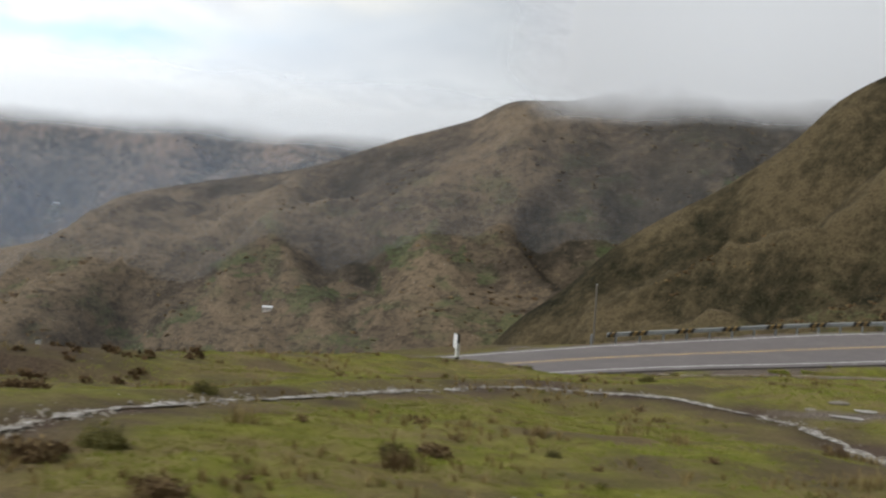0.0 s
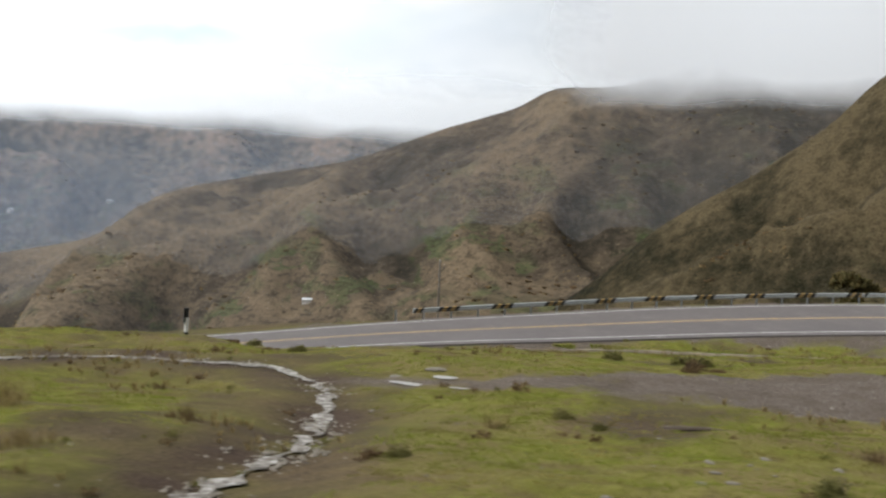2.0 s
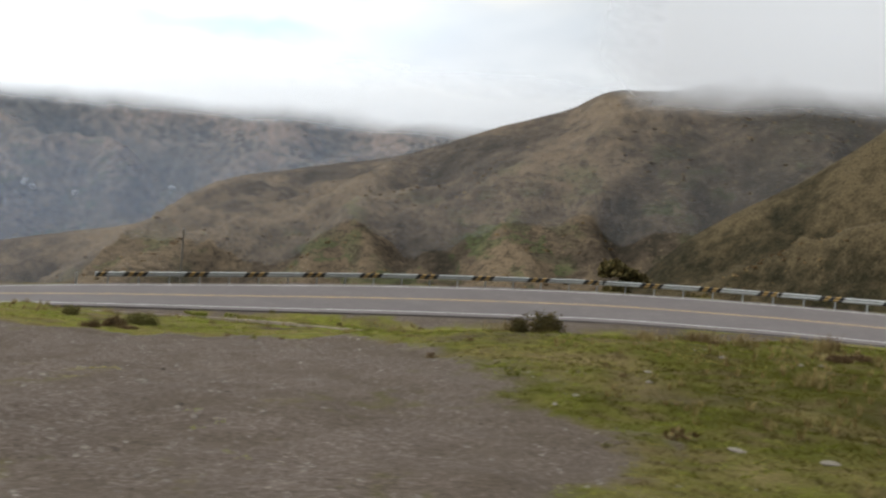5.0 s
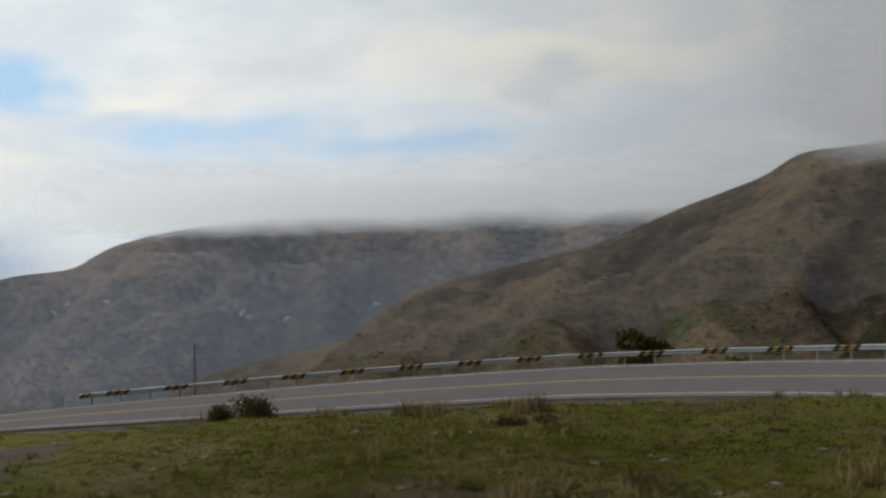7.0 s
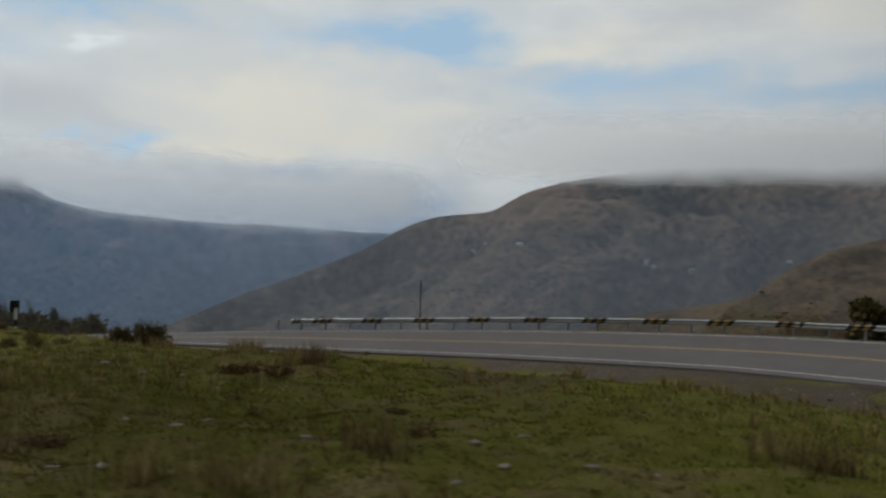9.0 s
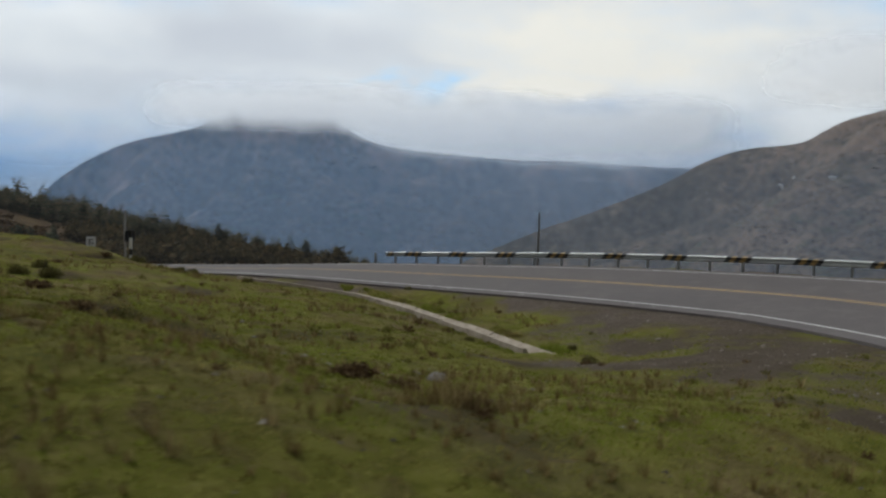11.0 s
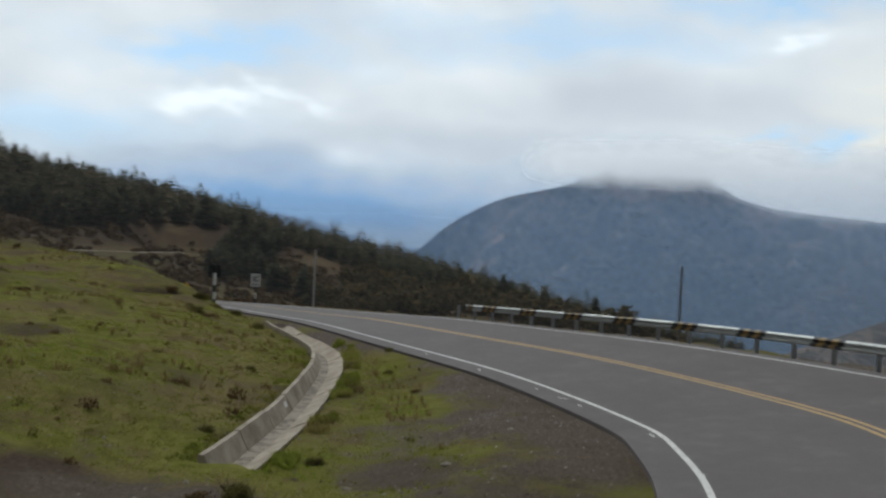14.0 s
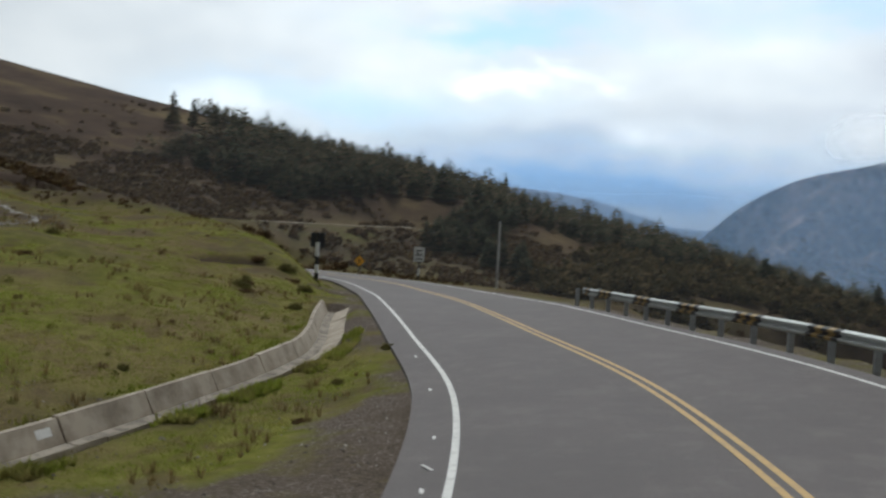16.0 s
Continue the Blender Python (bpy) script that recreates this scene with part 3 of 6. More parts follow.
# a shelf for the dirt track across the brown slope
TRACK = smooth_line([(-44, 22.6, -3.4), (-51.4, 21.7, -3.6), (-60, 22.2, -4.05), (-68.2, 23.4, -4.5), (-79.3, 28.3, -4.9), (-89, 31.5, -5.3), (-98.6, 33.5, -5.6), (-108, 36, -5.9)], 1.0)
d_track = to_line(GX, GY, TRACK[::2])
near = np.where((d_track < 15).ravel())[0]
kt = ((np.stack([GX.ravel()[near], GY.ravel()[near]], 1)[:, None] - TRACK[None, :, :2]) ** 2).sum(-1).argmin(1)
flatz = GZ.ravel().copy()
flatz[near] += (TRACK[kt, 2] - flatz[near]) * ease(15, 2.5, d_track.ravel()[near]) * ease(1.5, 9, over_near.ravel()[near])
GZ = flatz.reshape(GZ.shape)
gravel = ease(-1.6, 1.6, d_yard)
gravel = np.maximum(gravel, 0.62 * ease(1.6, 0.0, over_near - 0.8 - 2.7 * ease(28, 44, GX)) * ease(14, 22, GX) * (lat_near > 0) * (GY > 52))
gravel = np.maximum(gravel, 0.55 * ease(3.0, 1.0, over_near))
gravel = np.maximum(gravel, 0.88 * np.exp(-(((GX - 50.5) / 6.5) ** 2 + ((GY - 58.0) / 4.6) ** 2)))
gravel = np.maximum(gravel, 0.95 * np.exp(-(((GX - 44.5) / 6.0) ** 2 + ((GY - 61.0) / 2.3) ** 2)))
gravel = np.clip(gravel + np.where(gravel > 0.04, 1.0 - gravel * 0.5, 0) * 2.1 * lumps(GX / 2.6 + 5, GY / 2.6, 4), 0, 1)
soil = np.maximum(0.85 * ease(-30, -60, GX), 0.9 * ease(0.6, 2.5, over_near) * (lat_near < 0))
soil = np.maximum(soil * np.clip(0.75 + 1.2 * lumps(GX / 7, GY / 7, 4), 0, 1), np.clip(0.85 * ease(3.8, 0.5, d_stream) * (0.95 + 2.0 * lumps(GX / 2.2, GY / 2.2 + 8, 4)), 0, 1))
soil = np.maximum(soil, 0.8 * ease(0.1, 0.32, lumps(GX / 5 + 3, GY / 5, 3)))
soil = np.maximum(soil, 0.55 * ease(0.0, 0.22, lumps(GX / 3.4 + 7, GY / 2.6, 4)) * ease(22, 8, GX))
soil = np.maximum(soil, np.clip(ease(-6, -15, GX) * (GY < 60) * (lat_near > 0) * (0.9 + 1.2 * lumps(GX / 3, GY / 3, 4)), 0, 1))
# a bare lip of earth where the sward breaks off above the far bend
LIP = smooth_line([(10.5, 44.8), (8.4, 46.6), (7.0, 48.2), (5.6, 49.4), (4.6, 51.0)], 0.3)
d_lip = to_line(GX, GY, LIP) + 0.25 * lumps(GX / 0.8, GY / 0.8, 3)
soil = np.maximum(soil, 0.95 * ease(0.95, 0.35, d_lip))
GZ = GZ - 0.26 * ease(0.9, 0.2, d_lip)
# a dark burnt patch beside the mouth of the drain
burnt = np.exp(-(((GX - 46.6) / 1.9) ** 2 + ((GY - 54.6) / 1.1) ** 2) ** 2)
soil = np.maximum(soil, np.clip(1.6 * burnt + burnt * lumps(GX / 0.7, GY / 0.7, 3), 0, 1))
# bare eroded earth on the bank below the brown shrubs
d_scar = to_line(GX, GY, smooth_line([(41.2, 44.2), (42.0, 45.2), (42.9, 46.4), (44.2, 46.7)], 0.3)) + 0.3 * lumps(GX / 0.7, GY / 0.7, 3)
soil = np.maximum(soil, 0.9 * ease(0.7, 0.25, d_scar))
GZ = GZ - 0.18 * ease(0.7, 0.2, d_scar)
soil = np.maximum(soil, np.clip(1.2 * np.exp(-(((GX - 47.3) / 3.4) ** 2 + ((GY - 46.3) / 1.0) ** 2)) * (0.7 + 2.0 * lumps(GX / 1.4, GY / 1.4, 4)), 0, 0.9))
# shallow hollows that hold rain water
PUDDLES = [(14.5, 33.9, 0.72, 0.22, -25), (15.6, 35.2, 0.40, 0.34, 0), (16.2, 32.8, 0.34, 0.11, -15)]
for px, py, wide, deep, turn in PUDDLES:
    d = np.hypot(GX - px, GY - py)
    GZ = GZ + (GZ[d < 1.1].mean() - GZ) * ease(2.0, 0.9, d)
far_mark = ease(90, 160, np.hypot(GX - 25, GY - 35))


def bilinear(grid, x, y):
    i = np.clip(np.searchsorted(gx, x) - 1, 0, len(gx) - 2)
    j = np.clip(np.searchsorted(gy, y) - 1, 0, len(gy) - 2)
    fx, fy = (x - gx[i]) / (gx[i + 1] - gx[i]), (y - gy[j]) / (gy[j + 1] - gy[j])
    return (grid[j, i] * (1 - fx) + grid[j, i + 1] * fx) * (1 - fy) + (grid[j + 1, i] * (1 - fx) + grid[j + 1, i + 1] * fx) * fy


def ground_at(x, y):
    return float(bilinear(GZ, np.array(float(x)), np.array(float(y))))


# meadow colour is painted darker round here in place of dimmer light and exposure
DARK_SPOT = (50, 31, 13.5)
sward_tone = 1 - np.exp(-((GX - DARK_SPOT[0]) ** 2 + (GY - DARK_SPOT[1]) ** 2) / DARK_SPOT[2] ** 2)
ground = sheet("ground", GX, GY, GZ, M_MEADOW, sward_tone=sward_tone, soil=soil, gravel=gravel, far=far_mark)
tagged(ground, "grassy slope with bare gravel patches inside a road bend", "ground", kind="structure")


def ribbon(name, a, b, lift, mat, rows=slice(None), wobble=0.0, parent=None, thick=0.0):
    """A strip on the road from a to b metres left of its centre line (numbers or arrays)."""
    r, l = ROAD[rows], LEFT[rows]
    a, b = np.broadcast_to(a, len(r)), np.broadcast_to(b, len(r))
    n = max(2, int(np.ceil(np.max(np.abs(b - a)) / 1.2)) + 1)
    cols = []
    for f in np.linspace(0, 1, n):
        o = a + (b - a) * f
        cols.append(np.stack([r[:, 0] + l[:, 0] * o, r[:, 1] + l[:, 1] * o, r[:, 2] - o * r[:, 4] + lift], 1))
    if thick:
        edge = cols[0].copy(), cols[-1].copy()
        edge[0][:, 2] -= thick
        edge[1][:, 2] -= thick
        cols = [edge[0]] + cols + [edge[1]]
    g = np.stack(cols, 1)
    ob = sheet(name, g[..., 0], g[..., 1], g[..., 2], mat, smooth=False)
    ob.parent = parent
    return ob


H = ROAD[:, 3]
road = ribbon("road", -H - 0.55, H + 0.68, 0.0, M_ASPHALT, thick=0.3)
tagged(road, "two-lane grey asphalt mountain road round a bend", "road", kind="structure")
ribbon("edge_line", H - 0.20, H - 0.08, 0.006, M_WHITE_LINE, parent=road)
ribbon("edge_line", -H - 0.06, -H + 0.06, 0.006, M_WHITE_LINE, parent=road)
ribbon("centre_line", 0.06, 0.17, 0.006, M_YELLOW_LINE, parent=road)
ribbon("centre_line", -0.17, -0.06, 0.006, M_YELLOW_LINE, parent=road)

# ---------------------------------------------------------------- hills


HILLS = {}


def hill(name, ridge, foot, foot_z, mat, gullies, depth, label, rows=170, back=0.35, bend=0.87, lean=0.8, dark_tone=0.0, seed=0.0, step=12.0, ragged=3.0, spurs=()):
    """A hillside: a ridge line, a face of spurs and gullies that runs down along foot, and a back slope."""
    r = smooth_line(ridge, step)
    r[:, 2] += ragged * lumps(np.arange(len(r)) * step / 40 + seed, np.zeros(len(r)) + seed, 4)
    v = np.r_[-back, -back * 0.5, -back * 0.15, np.linspace(0, 1, rows) ** 1.15]
    u = np.arange(len(r)) * step
    U, V = np.meshgrid(u, v)
    fx, fy = foot
    span = math.hypot(fx, fy)
    wander = 0.10 * span * lumps(U / gullies * 0.5 + seed, V * 1.5 + 2, 2) * np.clip(V, 0, 1)
    nx, ny = -fy / span, fx / span
    X = r[None, :, 0] + fx * V + nx * wander
    Y = r[None, :, 1] + fy * V + ny * wander
    fall = np.where(V >= 0, np.clip(V, 0, 1) ** bend, 0.5 * -V)
    Z = r[None, :, 2] + (foot_z - r[None, :, 2]) * fall
    # spurs: the crests stay at the face, gullies are cut between them, ever finer
    slant = U + lean * gullies * V + 1.1 * gullies * lumps(U / gullies * 0.4 + seed, V * 3 + 7, 3)

    def cut(size, seed_at, rate, octaves):
        a = lumps(slant / (gullies * size) + seed_at, V * rate + seed, octaves)
        return np.minimum((np.sqrt(a * a + 0.0016) - 0.04) * 3.4, 1.0)

    g1, g2, g3 = cut(1.0, seed * 3, 2.2, 2), cut(0.42, seed * 5, 5.0, 2), cut(0.16, seed * 7, 11.0, 3)
    open_up = ease(0.0, 0.16, V)
    Z = Z - depth * (0.78 * g1 + 0.52 * g2 * (0.5 + 0.5 * g1) + 0.24 * g3) * open_up * (0.62 + 0.45 * np.clip(V, 0, 0.6))
    Z = Z + depth * 0.16 * lumps(X / gullies * 4, Y / gullies * 4, 5) * open_up
    # single spurs (up) and ravines (down): metres, half width, and a line along (run of the ridge, share of the way down)
    bare = np.zeros_like(Z)
    for rise, wide, line in spurs:
        gap = np.full(Z.shape, 1e9)
        p = np.array([(a, b * span) for a, b in line], float)
        for (ax, ay), (bx, by) in zip(p[:-1], p[1:]):
            t = np.clip(((U - ax) * (bx - ax) + (V * span - ay) * (by - ay)) / ((bx - ax) ** 2 + (by - ay) ** 2), 0, 1)
            gap = np.minimum(gap, np.hypot(U - ax - t * (bx - ax), V * span - ay - t * (by - ay)))
        gap = gap * (1 + 0.8 * lumps(U / 35 + rise, V * span / 60 + seed, 3))
        Z = Z + rise * np.exp(-np.abs(gap / wide) ** 1.6) * open_up
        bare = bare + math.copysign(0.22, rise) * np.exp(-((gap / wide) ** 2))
    # darker in gullies; scrub and painted cloud shade darken the east end
    scrub = 0.80 + bare - 0.34 * g1 - 0.30 * g2 - 0.20 * g3 + 0.7 * lumps(X / gullies * 1.4 + seed, Y / gullies * 1.4 + 3, 5) - dark_tone * ease(40, 260, X)
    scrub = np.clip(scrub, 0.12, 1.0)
    HILLS[name] = (X, Y, Z, V)
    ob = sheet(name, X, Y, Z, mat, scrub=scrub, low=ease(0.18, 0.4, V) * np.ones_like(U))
    return tagged(ob, label, "hill", kind="structure")


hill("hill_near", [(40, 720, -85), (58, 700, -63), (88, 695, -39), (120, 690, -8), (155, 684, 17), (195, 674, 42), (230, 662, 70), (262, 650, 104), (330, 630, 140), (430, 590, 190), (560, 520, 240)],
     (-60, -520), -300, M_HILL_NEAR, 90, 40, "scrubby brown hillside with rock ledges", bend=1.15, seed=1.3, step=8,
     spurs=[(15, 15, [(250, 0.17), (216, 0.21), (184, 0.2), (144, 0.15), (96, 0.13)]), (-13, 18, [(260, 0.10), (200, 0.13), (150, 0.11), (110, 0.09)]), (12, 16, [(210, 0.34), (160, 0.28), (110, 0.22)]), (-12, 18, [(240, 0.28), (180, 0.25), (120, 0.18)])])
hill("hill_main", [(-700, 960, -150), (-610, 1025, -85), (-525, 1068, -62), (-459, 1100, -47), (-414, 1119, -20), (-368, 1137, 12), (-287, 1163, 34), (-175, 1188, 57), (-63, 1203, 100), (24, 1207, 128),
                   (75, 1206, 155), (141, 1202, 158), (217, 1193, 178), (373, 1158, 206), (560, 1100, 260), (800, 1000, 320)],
     (60, -820), -420, M_HILL_MAIN, 210, 74, "steep brown grassy hillside with spurs", bend=1.7, dark_tone=0.9, seed=4.1, step=10,
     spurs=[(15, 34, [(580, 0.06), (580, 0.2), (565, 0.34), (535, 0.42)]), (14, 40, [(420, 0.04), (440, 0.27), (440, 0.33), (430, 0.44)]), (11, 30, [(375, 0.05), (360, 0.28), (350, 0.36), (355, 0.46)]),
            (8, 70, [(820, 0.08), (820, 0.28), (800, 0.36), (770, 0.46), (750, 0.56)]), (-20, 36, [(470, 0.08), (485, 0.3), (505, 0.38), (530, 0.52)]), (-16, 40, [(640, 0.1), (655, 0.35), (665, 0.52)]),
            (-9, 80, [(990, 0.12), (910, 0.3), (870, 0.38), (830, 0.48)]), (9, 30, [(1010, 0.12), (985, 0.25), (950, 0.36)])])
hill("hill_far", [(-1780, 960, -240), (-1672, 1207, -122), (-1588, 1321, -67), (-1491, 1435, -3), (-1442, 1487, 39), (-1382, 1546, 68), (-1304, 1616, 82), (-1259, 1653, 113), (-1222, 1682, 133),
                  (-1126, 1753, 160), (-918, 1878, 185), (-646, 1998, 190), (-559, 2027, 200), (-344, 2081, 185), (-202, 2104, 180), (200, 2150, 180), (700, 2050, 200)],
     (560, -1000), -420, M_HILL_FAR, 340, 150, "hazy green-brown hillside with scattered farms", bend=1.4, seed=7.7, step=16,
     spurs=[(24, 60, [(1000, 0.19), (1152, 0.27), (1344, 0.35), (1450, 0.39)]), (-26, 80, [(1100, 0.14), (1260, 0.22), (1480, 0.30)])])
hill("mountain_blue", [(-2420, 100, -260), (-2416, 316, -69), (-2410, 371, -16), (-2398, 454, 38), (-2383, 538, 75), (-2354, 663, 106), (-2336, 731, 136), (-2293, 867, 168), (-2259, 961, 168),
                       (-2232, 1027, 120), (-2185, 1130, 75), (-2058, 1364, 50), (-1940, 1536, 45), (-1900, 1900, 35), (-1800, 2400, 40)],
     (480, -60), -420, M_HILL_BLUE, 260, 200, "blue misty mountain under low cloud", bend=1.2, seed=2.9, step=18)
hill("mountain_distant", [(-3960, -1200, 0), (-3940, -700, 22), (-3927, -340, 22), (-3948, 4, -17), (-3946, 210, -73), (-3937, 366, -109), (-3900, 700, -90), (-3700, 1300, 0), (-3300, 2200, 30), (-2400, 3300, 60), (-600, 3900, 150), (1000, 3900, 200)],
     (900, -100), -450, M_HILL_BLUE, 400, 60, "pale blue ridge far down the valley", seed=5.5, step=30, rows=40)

# ---------------------------------------------------------------- mist and cloud


def curtain(name, line, bottom, top, mat, label, low=0.3, high=0.1, ends=0.06, seed=0.0, sway=10, swell=None):
    """An upright sheet in place of haze or cloud along a line; it thins out towards its rims and ends."""
    r = smooth_line(line, 50)
    v = np.r_[np.linspace(0, 1, 30), 6.0]
    U, V = np.meshgrid(np.linspace(0, 1, len(r)), v)
    lean = sway * lumps(U * 9 + seed, 0 * V, 3)
    foot = r[None, :, 2] if r.shape[1] > 2 else bottom
    Z = foot + (top - foot) * V + sway * 0.4 * lumps(U * 14 + seed, V * 2 + 5, 3) * (1 - V)
    thick = ease(0, low, V) * ease(1.0, 1 - high, V) * ease(0, ends, U) * ease(1, 1 - ends, U)
    if swell:
        thick = thick * (swell[2] + (1 - swell[2]) * ease(swell[0], swell[1], U))
    # cloud emission is set stronger towards the west, like the sky
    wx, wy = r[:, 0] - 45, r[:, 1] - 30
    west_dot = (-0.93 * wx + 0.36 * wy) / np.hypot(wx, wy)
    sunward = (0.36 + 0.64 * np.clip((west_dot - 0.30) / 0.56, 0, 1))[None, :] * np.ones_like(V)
    ob = sheet(name, r[None, :, 0] + lean, r[None, :, 1] + lean, Z, mat, thick=thick, sunward=sunward)
    ob.visible_shadow = False
    return tagged(ob, label, "mist", kind="structure")


# added tinted sheets that pale and blue whatever stands behind, in place of haze
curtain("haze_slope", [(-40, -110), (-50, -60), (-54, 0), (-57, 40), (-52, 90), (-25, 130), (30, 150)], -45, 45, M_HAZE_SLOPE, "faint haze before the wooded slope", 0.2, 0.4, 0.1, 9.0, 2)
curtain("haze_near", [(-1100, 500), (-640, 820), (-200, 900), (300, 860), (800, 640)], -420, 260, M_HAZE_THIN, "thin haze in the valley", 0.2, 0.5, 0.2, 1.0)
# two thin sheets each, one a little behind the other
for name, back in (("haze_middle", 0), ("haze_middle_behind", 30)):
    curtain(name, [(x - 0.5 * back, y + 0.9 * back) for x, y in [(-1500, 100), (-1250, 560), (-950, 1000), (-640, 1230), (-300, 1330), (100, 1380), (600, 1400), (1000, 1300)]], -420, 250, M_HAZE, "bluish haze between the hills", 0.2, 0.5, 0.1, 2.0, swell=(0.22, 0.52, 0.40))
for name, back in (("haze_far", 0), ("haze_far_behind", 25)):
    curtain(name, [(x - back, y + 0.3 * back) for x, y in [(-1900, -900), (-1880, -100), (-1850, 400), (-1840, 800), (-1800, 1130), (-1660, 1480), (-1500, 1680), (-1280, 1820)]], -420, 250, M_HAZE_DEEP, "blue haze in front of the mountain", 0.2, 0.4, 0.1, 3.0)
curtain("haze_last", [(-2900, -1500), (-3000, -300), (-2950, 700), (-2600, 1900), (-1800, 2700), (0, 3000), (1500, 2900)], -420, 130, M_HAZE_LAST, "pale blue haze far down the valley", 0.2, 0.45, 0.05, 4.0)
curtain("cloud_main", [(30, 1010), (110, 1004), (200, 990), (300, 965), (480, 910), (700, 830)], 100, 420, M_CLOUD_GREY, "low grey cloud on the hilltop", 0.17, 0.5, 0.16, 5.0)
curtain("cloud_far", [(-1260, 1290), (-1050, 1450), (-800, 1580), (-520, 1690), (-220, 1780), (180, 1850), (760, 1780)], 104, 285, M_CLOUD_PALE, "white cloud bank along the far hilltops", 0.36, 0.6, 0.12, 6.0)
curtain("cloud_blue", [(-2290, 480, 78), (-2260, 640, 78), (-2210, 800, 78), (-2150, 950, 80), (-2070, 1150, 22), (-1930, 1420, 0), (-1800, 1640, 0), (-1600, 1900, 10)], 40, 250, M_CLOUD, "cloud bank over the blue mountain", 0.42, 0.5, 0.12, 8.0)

# ---------------------------------------------------------------- guard rail
PANEL = 3.81
RAIL_K = int(np.argmin(np.hypot(ROAD[:, 0] - 13.4, ROAD[:, 1] - 63.3)))
rail_line = np.stack([ROAD[:, 0] - LEFT[:, 0] * (H + 0.70), ROAD[:, 1] - LEFT[:, 1] * (H + 0.70), ROAD[:, 2] + (H + 0.70) * ROAD[:, 4]], 1)[::-1]
rail_line = rail_line[len(ROAD) - 1 - RAIL_K - 10:]
rail_run = np.r_[0, np.cumsum(np.linalg.norm(np.diff(rail_line, axis=0), axis=1))]
RAIL_S0 = float(rail_run[np.argmin(np.hypot(rail_line[:, 0] - 11.87, rail_line[:, 1] - 68.0))])


def on_rail(s):
    """A place on the foot line of the guard rail and the way along it, s metres from its free end."""
    s = s + RAIL_S0
    p = Vector([float(np.interp(s, rail_run, rail_line[:, k])) for k in range(3)])
    q = Vector([float(np.interp(s + 0.2, rail_run, rail_line[:, k])) for k in range(3)])
    return p, (q - p).normalized()


# the folded section: towards the road (positive) and up
FOLDS = [(-0.040, 0.155), (-0.010, 0.140), (0.040, 0.105), (0.040, 0.055), (-0.035, 0.018), (-0.035, -0.018), (0.040, -0.055), (0.040, -0.105), (-0.010, -0.140), (-0.040, -0.155)]


def folded_strip(s0, s1, shear=0.0, proud=0.0, steps=5):
    """Part of the beam's face; shear leans its ends, proud lifts it off the steel."""
    verts, faces = [], []
    for i in range(steps):
        f = i / (steps - 1)
        for o, h in FOLDS:
            p, w = on_rail(s0 + (s1 - s0) * f + shear * h)
            side = Vector((w.y, -w.x, 0)).normalized()
            verts.append(p + side * (o + proud) + Vector((0, 0, 0.60 + h)))
    n = len(FOLDS)
    for i in range(steps - 1):
        for j in range(n - 1):
            a = i * n + j
            faces.append((a, a + 1, a + n + 1, a + n))
    return verts, faces


def solid(me, t):
    """Gives a folded sheet its thickness."""
    bm = bmesh.new()
    bm.from_mesh(me)
    bmesh.ops.solidify(bm, geom=bm.faces[:], thickness=t)
    bm.to_mesh(me)
    bm.free()
    return me


PANELS = 26
rail = tagged(new("guard_rail"), "galvanised steel crash barrier with black and yellow stripes on posts", "guard rail")
post_bm = bmesh.new()
box(post_bm, 0.15, 0.008, 1.5, Matrix.Translation((0, 0, -0.05)))
box(post_bm, 0.008, 0.075, 1.5, Matrix.Translation((0.071, 0.0375, -0.05)))
box(post_bm, 0.008, 0.075, 1.5, Matrix.Translation((-0.071, 0.0375, -0.05)))
post_me = bpy.data.meshes.new("post")
post_bm.to_mesh(post_me)
post_bm.free()
post_me.materials.append(M_POST)
for i in range(PANELS):
    s0 = i * PANEL - 1.55
    beam = new("beam", solid(mesh_from("beam", *folded_strip(s0 + (1.3 if i == 0 else 0), s0 + PANEL + 0.02), M_STEEL), 0.006))
    beam.parent = rail
    joint = s0 + PANEL
    for j in range(5):
        a = joint - 0.72 + j * 0.29
        me = solid(mesh_from("stripe", *folded_strip(a, a + 0.285, 0.75, 0.006, 3), M_BLACK if j % 2 == 0 else M_YELLOW), 0.003)
        st = new("stripe", me)
        st.parent = beam
    for half in (0.0, 0.5):
        p, w = on_rail(s0 + PANEL * (0.06 + half))
        post = new("post", post_me)
        post.parent = rail
        post.matrix_basis = Matrix.Translation(p - Vector((w.y, -w.x, 0)) * 0.115) @ Matrix.Rotation(math.atan2(w.y, w.x) + math.pi / 2, 4, "Z")
for j in range(3):
    a = -0.12 + j * 0.2
    me = solid(mesh_from("stripe", *folded_strip(a, a + 0.195, 0.75, 0.006, 3), M_BLACK if j % 2 == 0 else M_YELLOW), 0.003)
    new("stripe", me).parent = rail

# small splashes of white paint beside the edge line
for fx, fy, turn, length in ((27.2, 63.5, 20, 0.3), (32.0, 64.75, 15, 0.35), (36.6, 65.65, 12, 0.3), (38.6, 65.9, 40, 0.4), (39.8, 66.05, 10, 0.3), (44.2, 66.4, 5, 0.35), (48.2, 65.9, -20, 0.3)):
    k, lat = near_road(np.array([fx]), np.array([fy]))
    z = float(ROAD[k[0], 2] - lat[0] * ROAD[k[0], 4])
    tilt = Matrix.Rotation(radians(turn), 4, "Z")
    part("paint_fleck", box(bmesh.new(), length * 0.7, 0.06, 0.012, Matrix.Translation((fx, fy, z + 0.004)) @ tilt @ Matrix.Rotation(-float(ROAD[k[0], 4]) * 0.98, 4, "X")), M_WHITE_LINE, road)

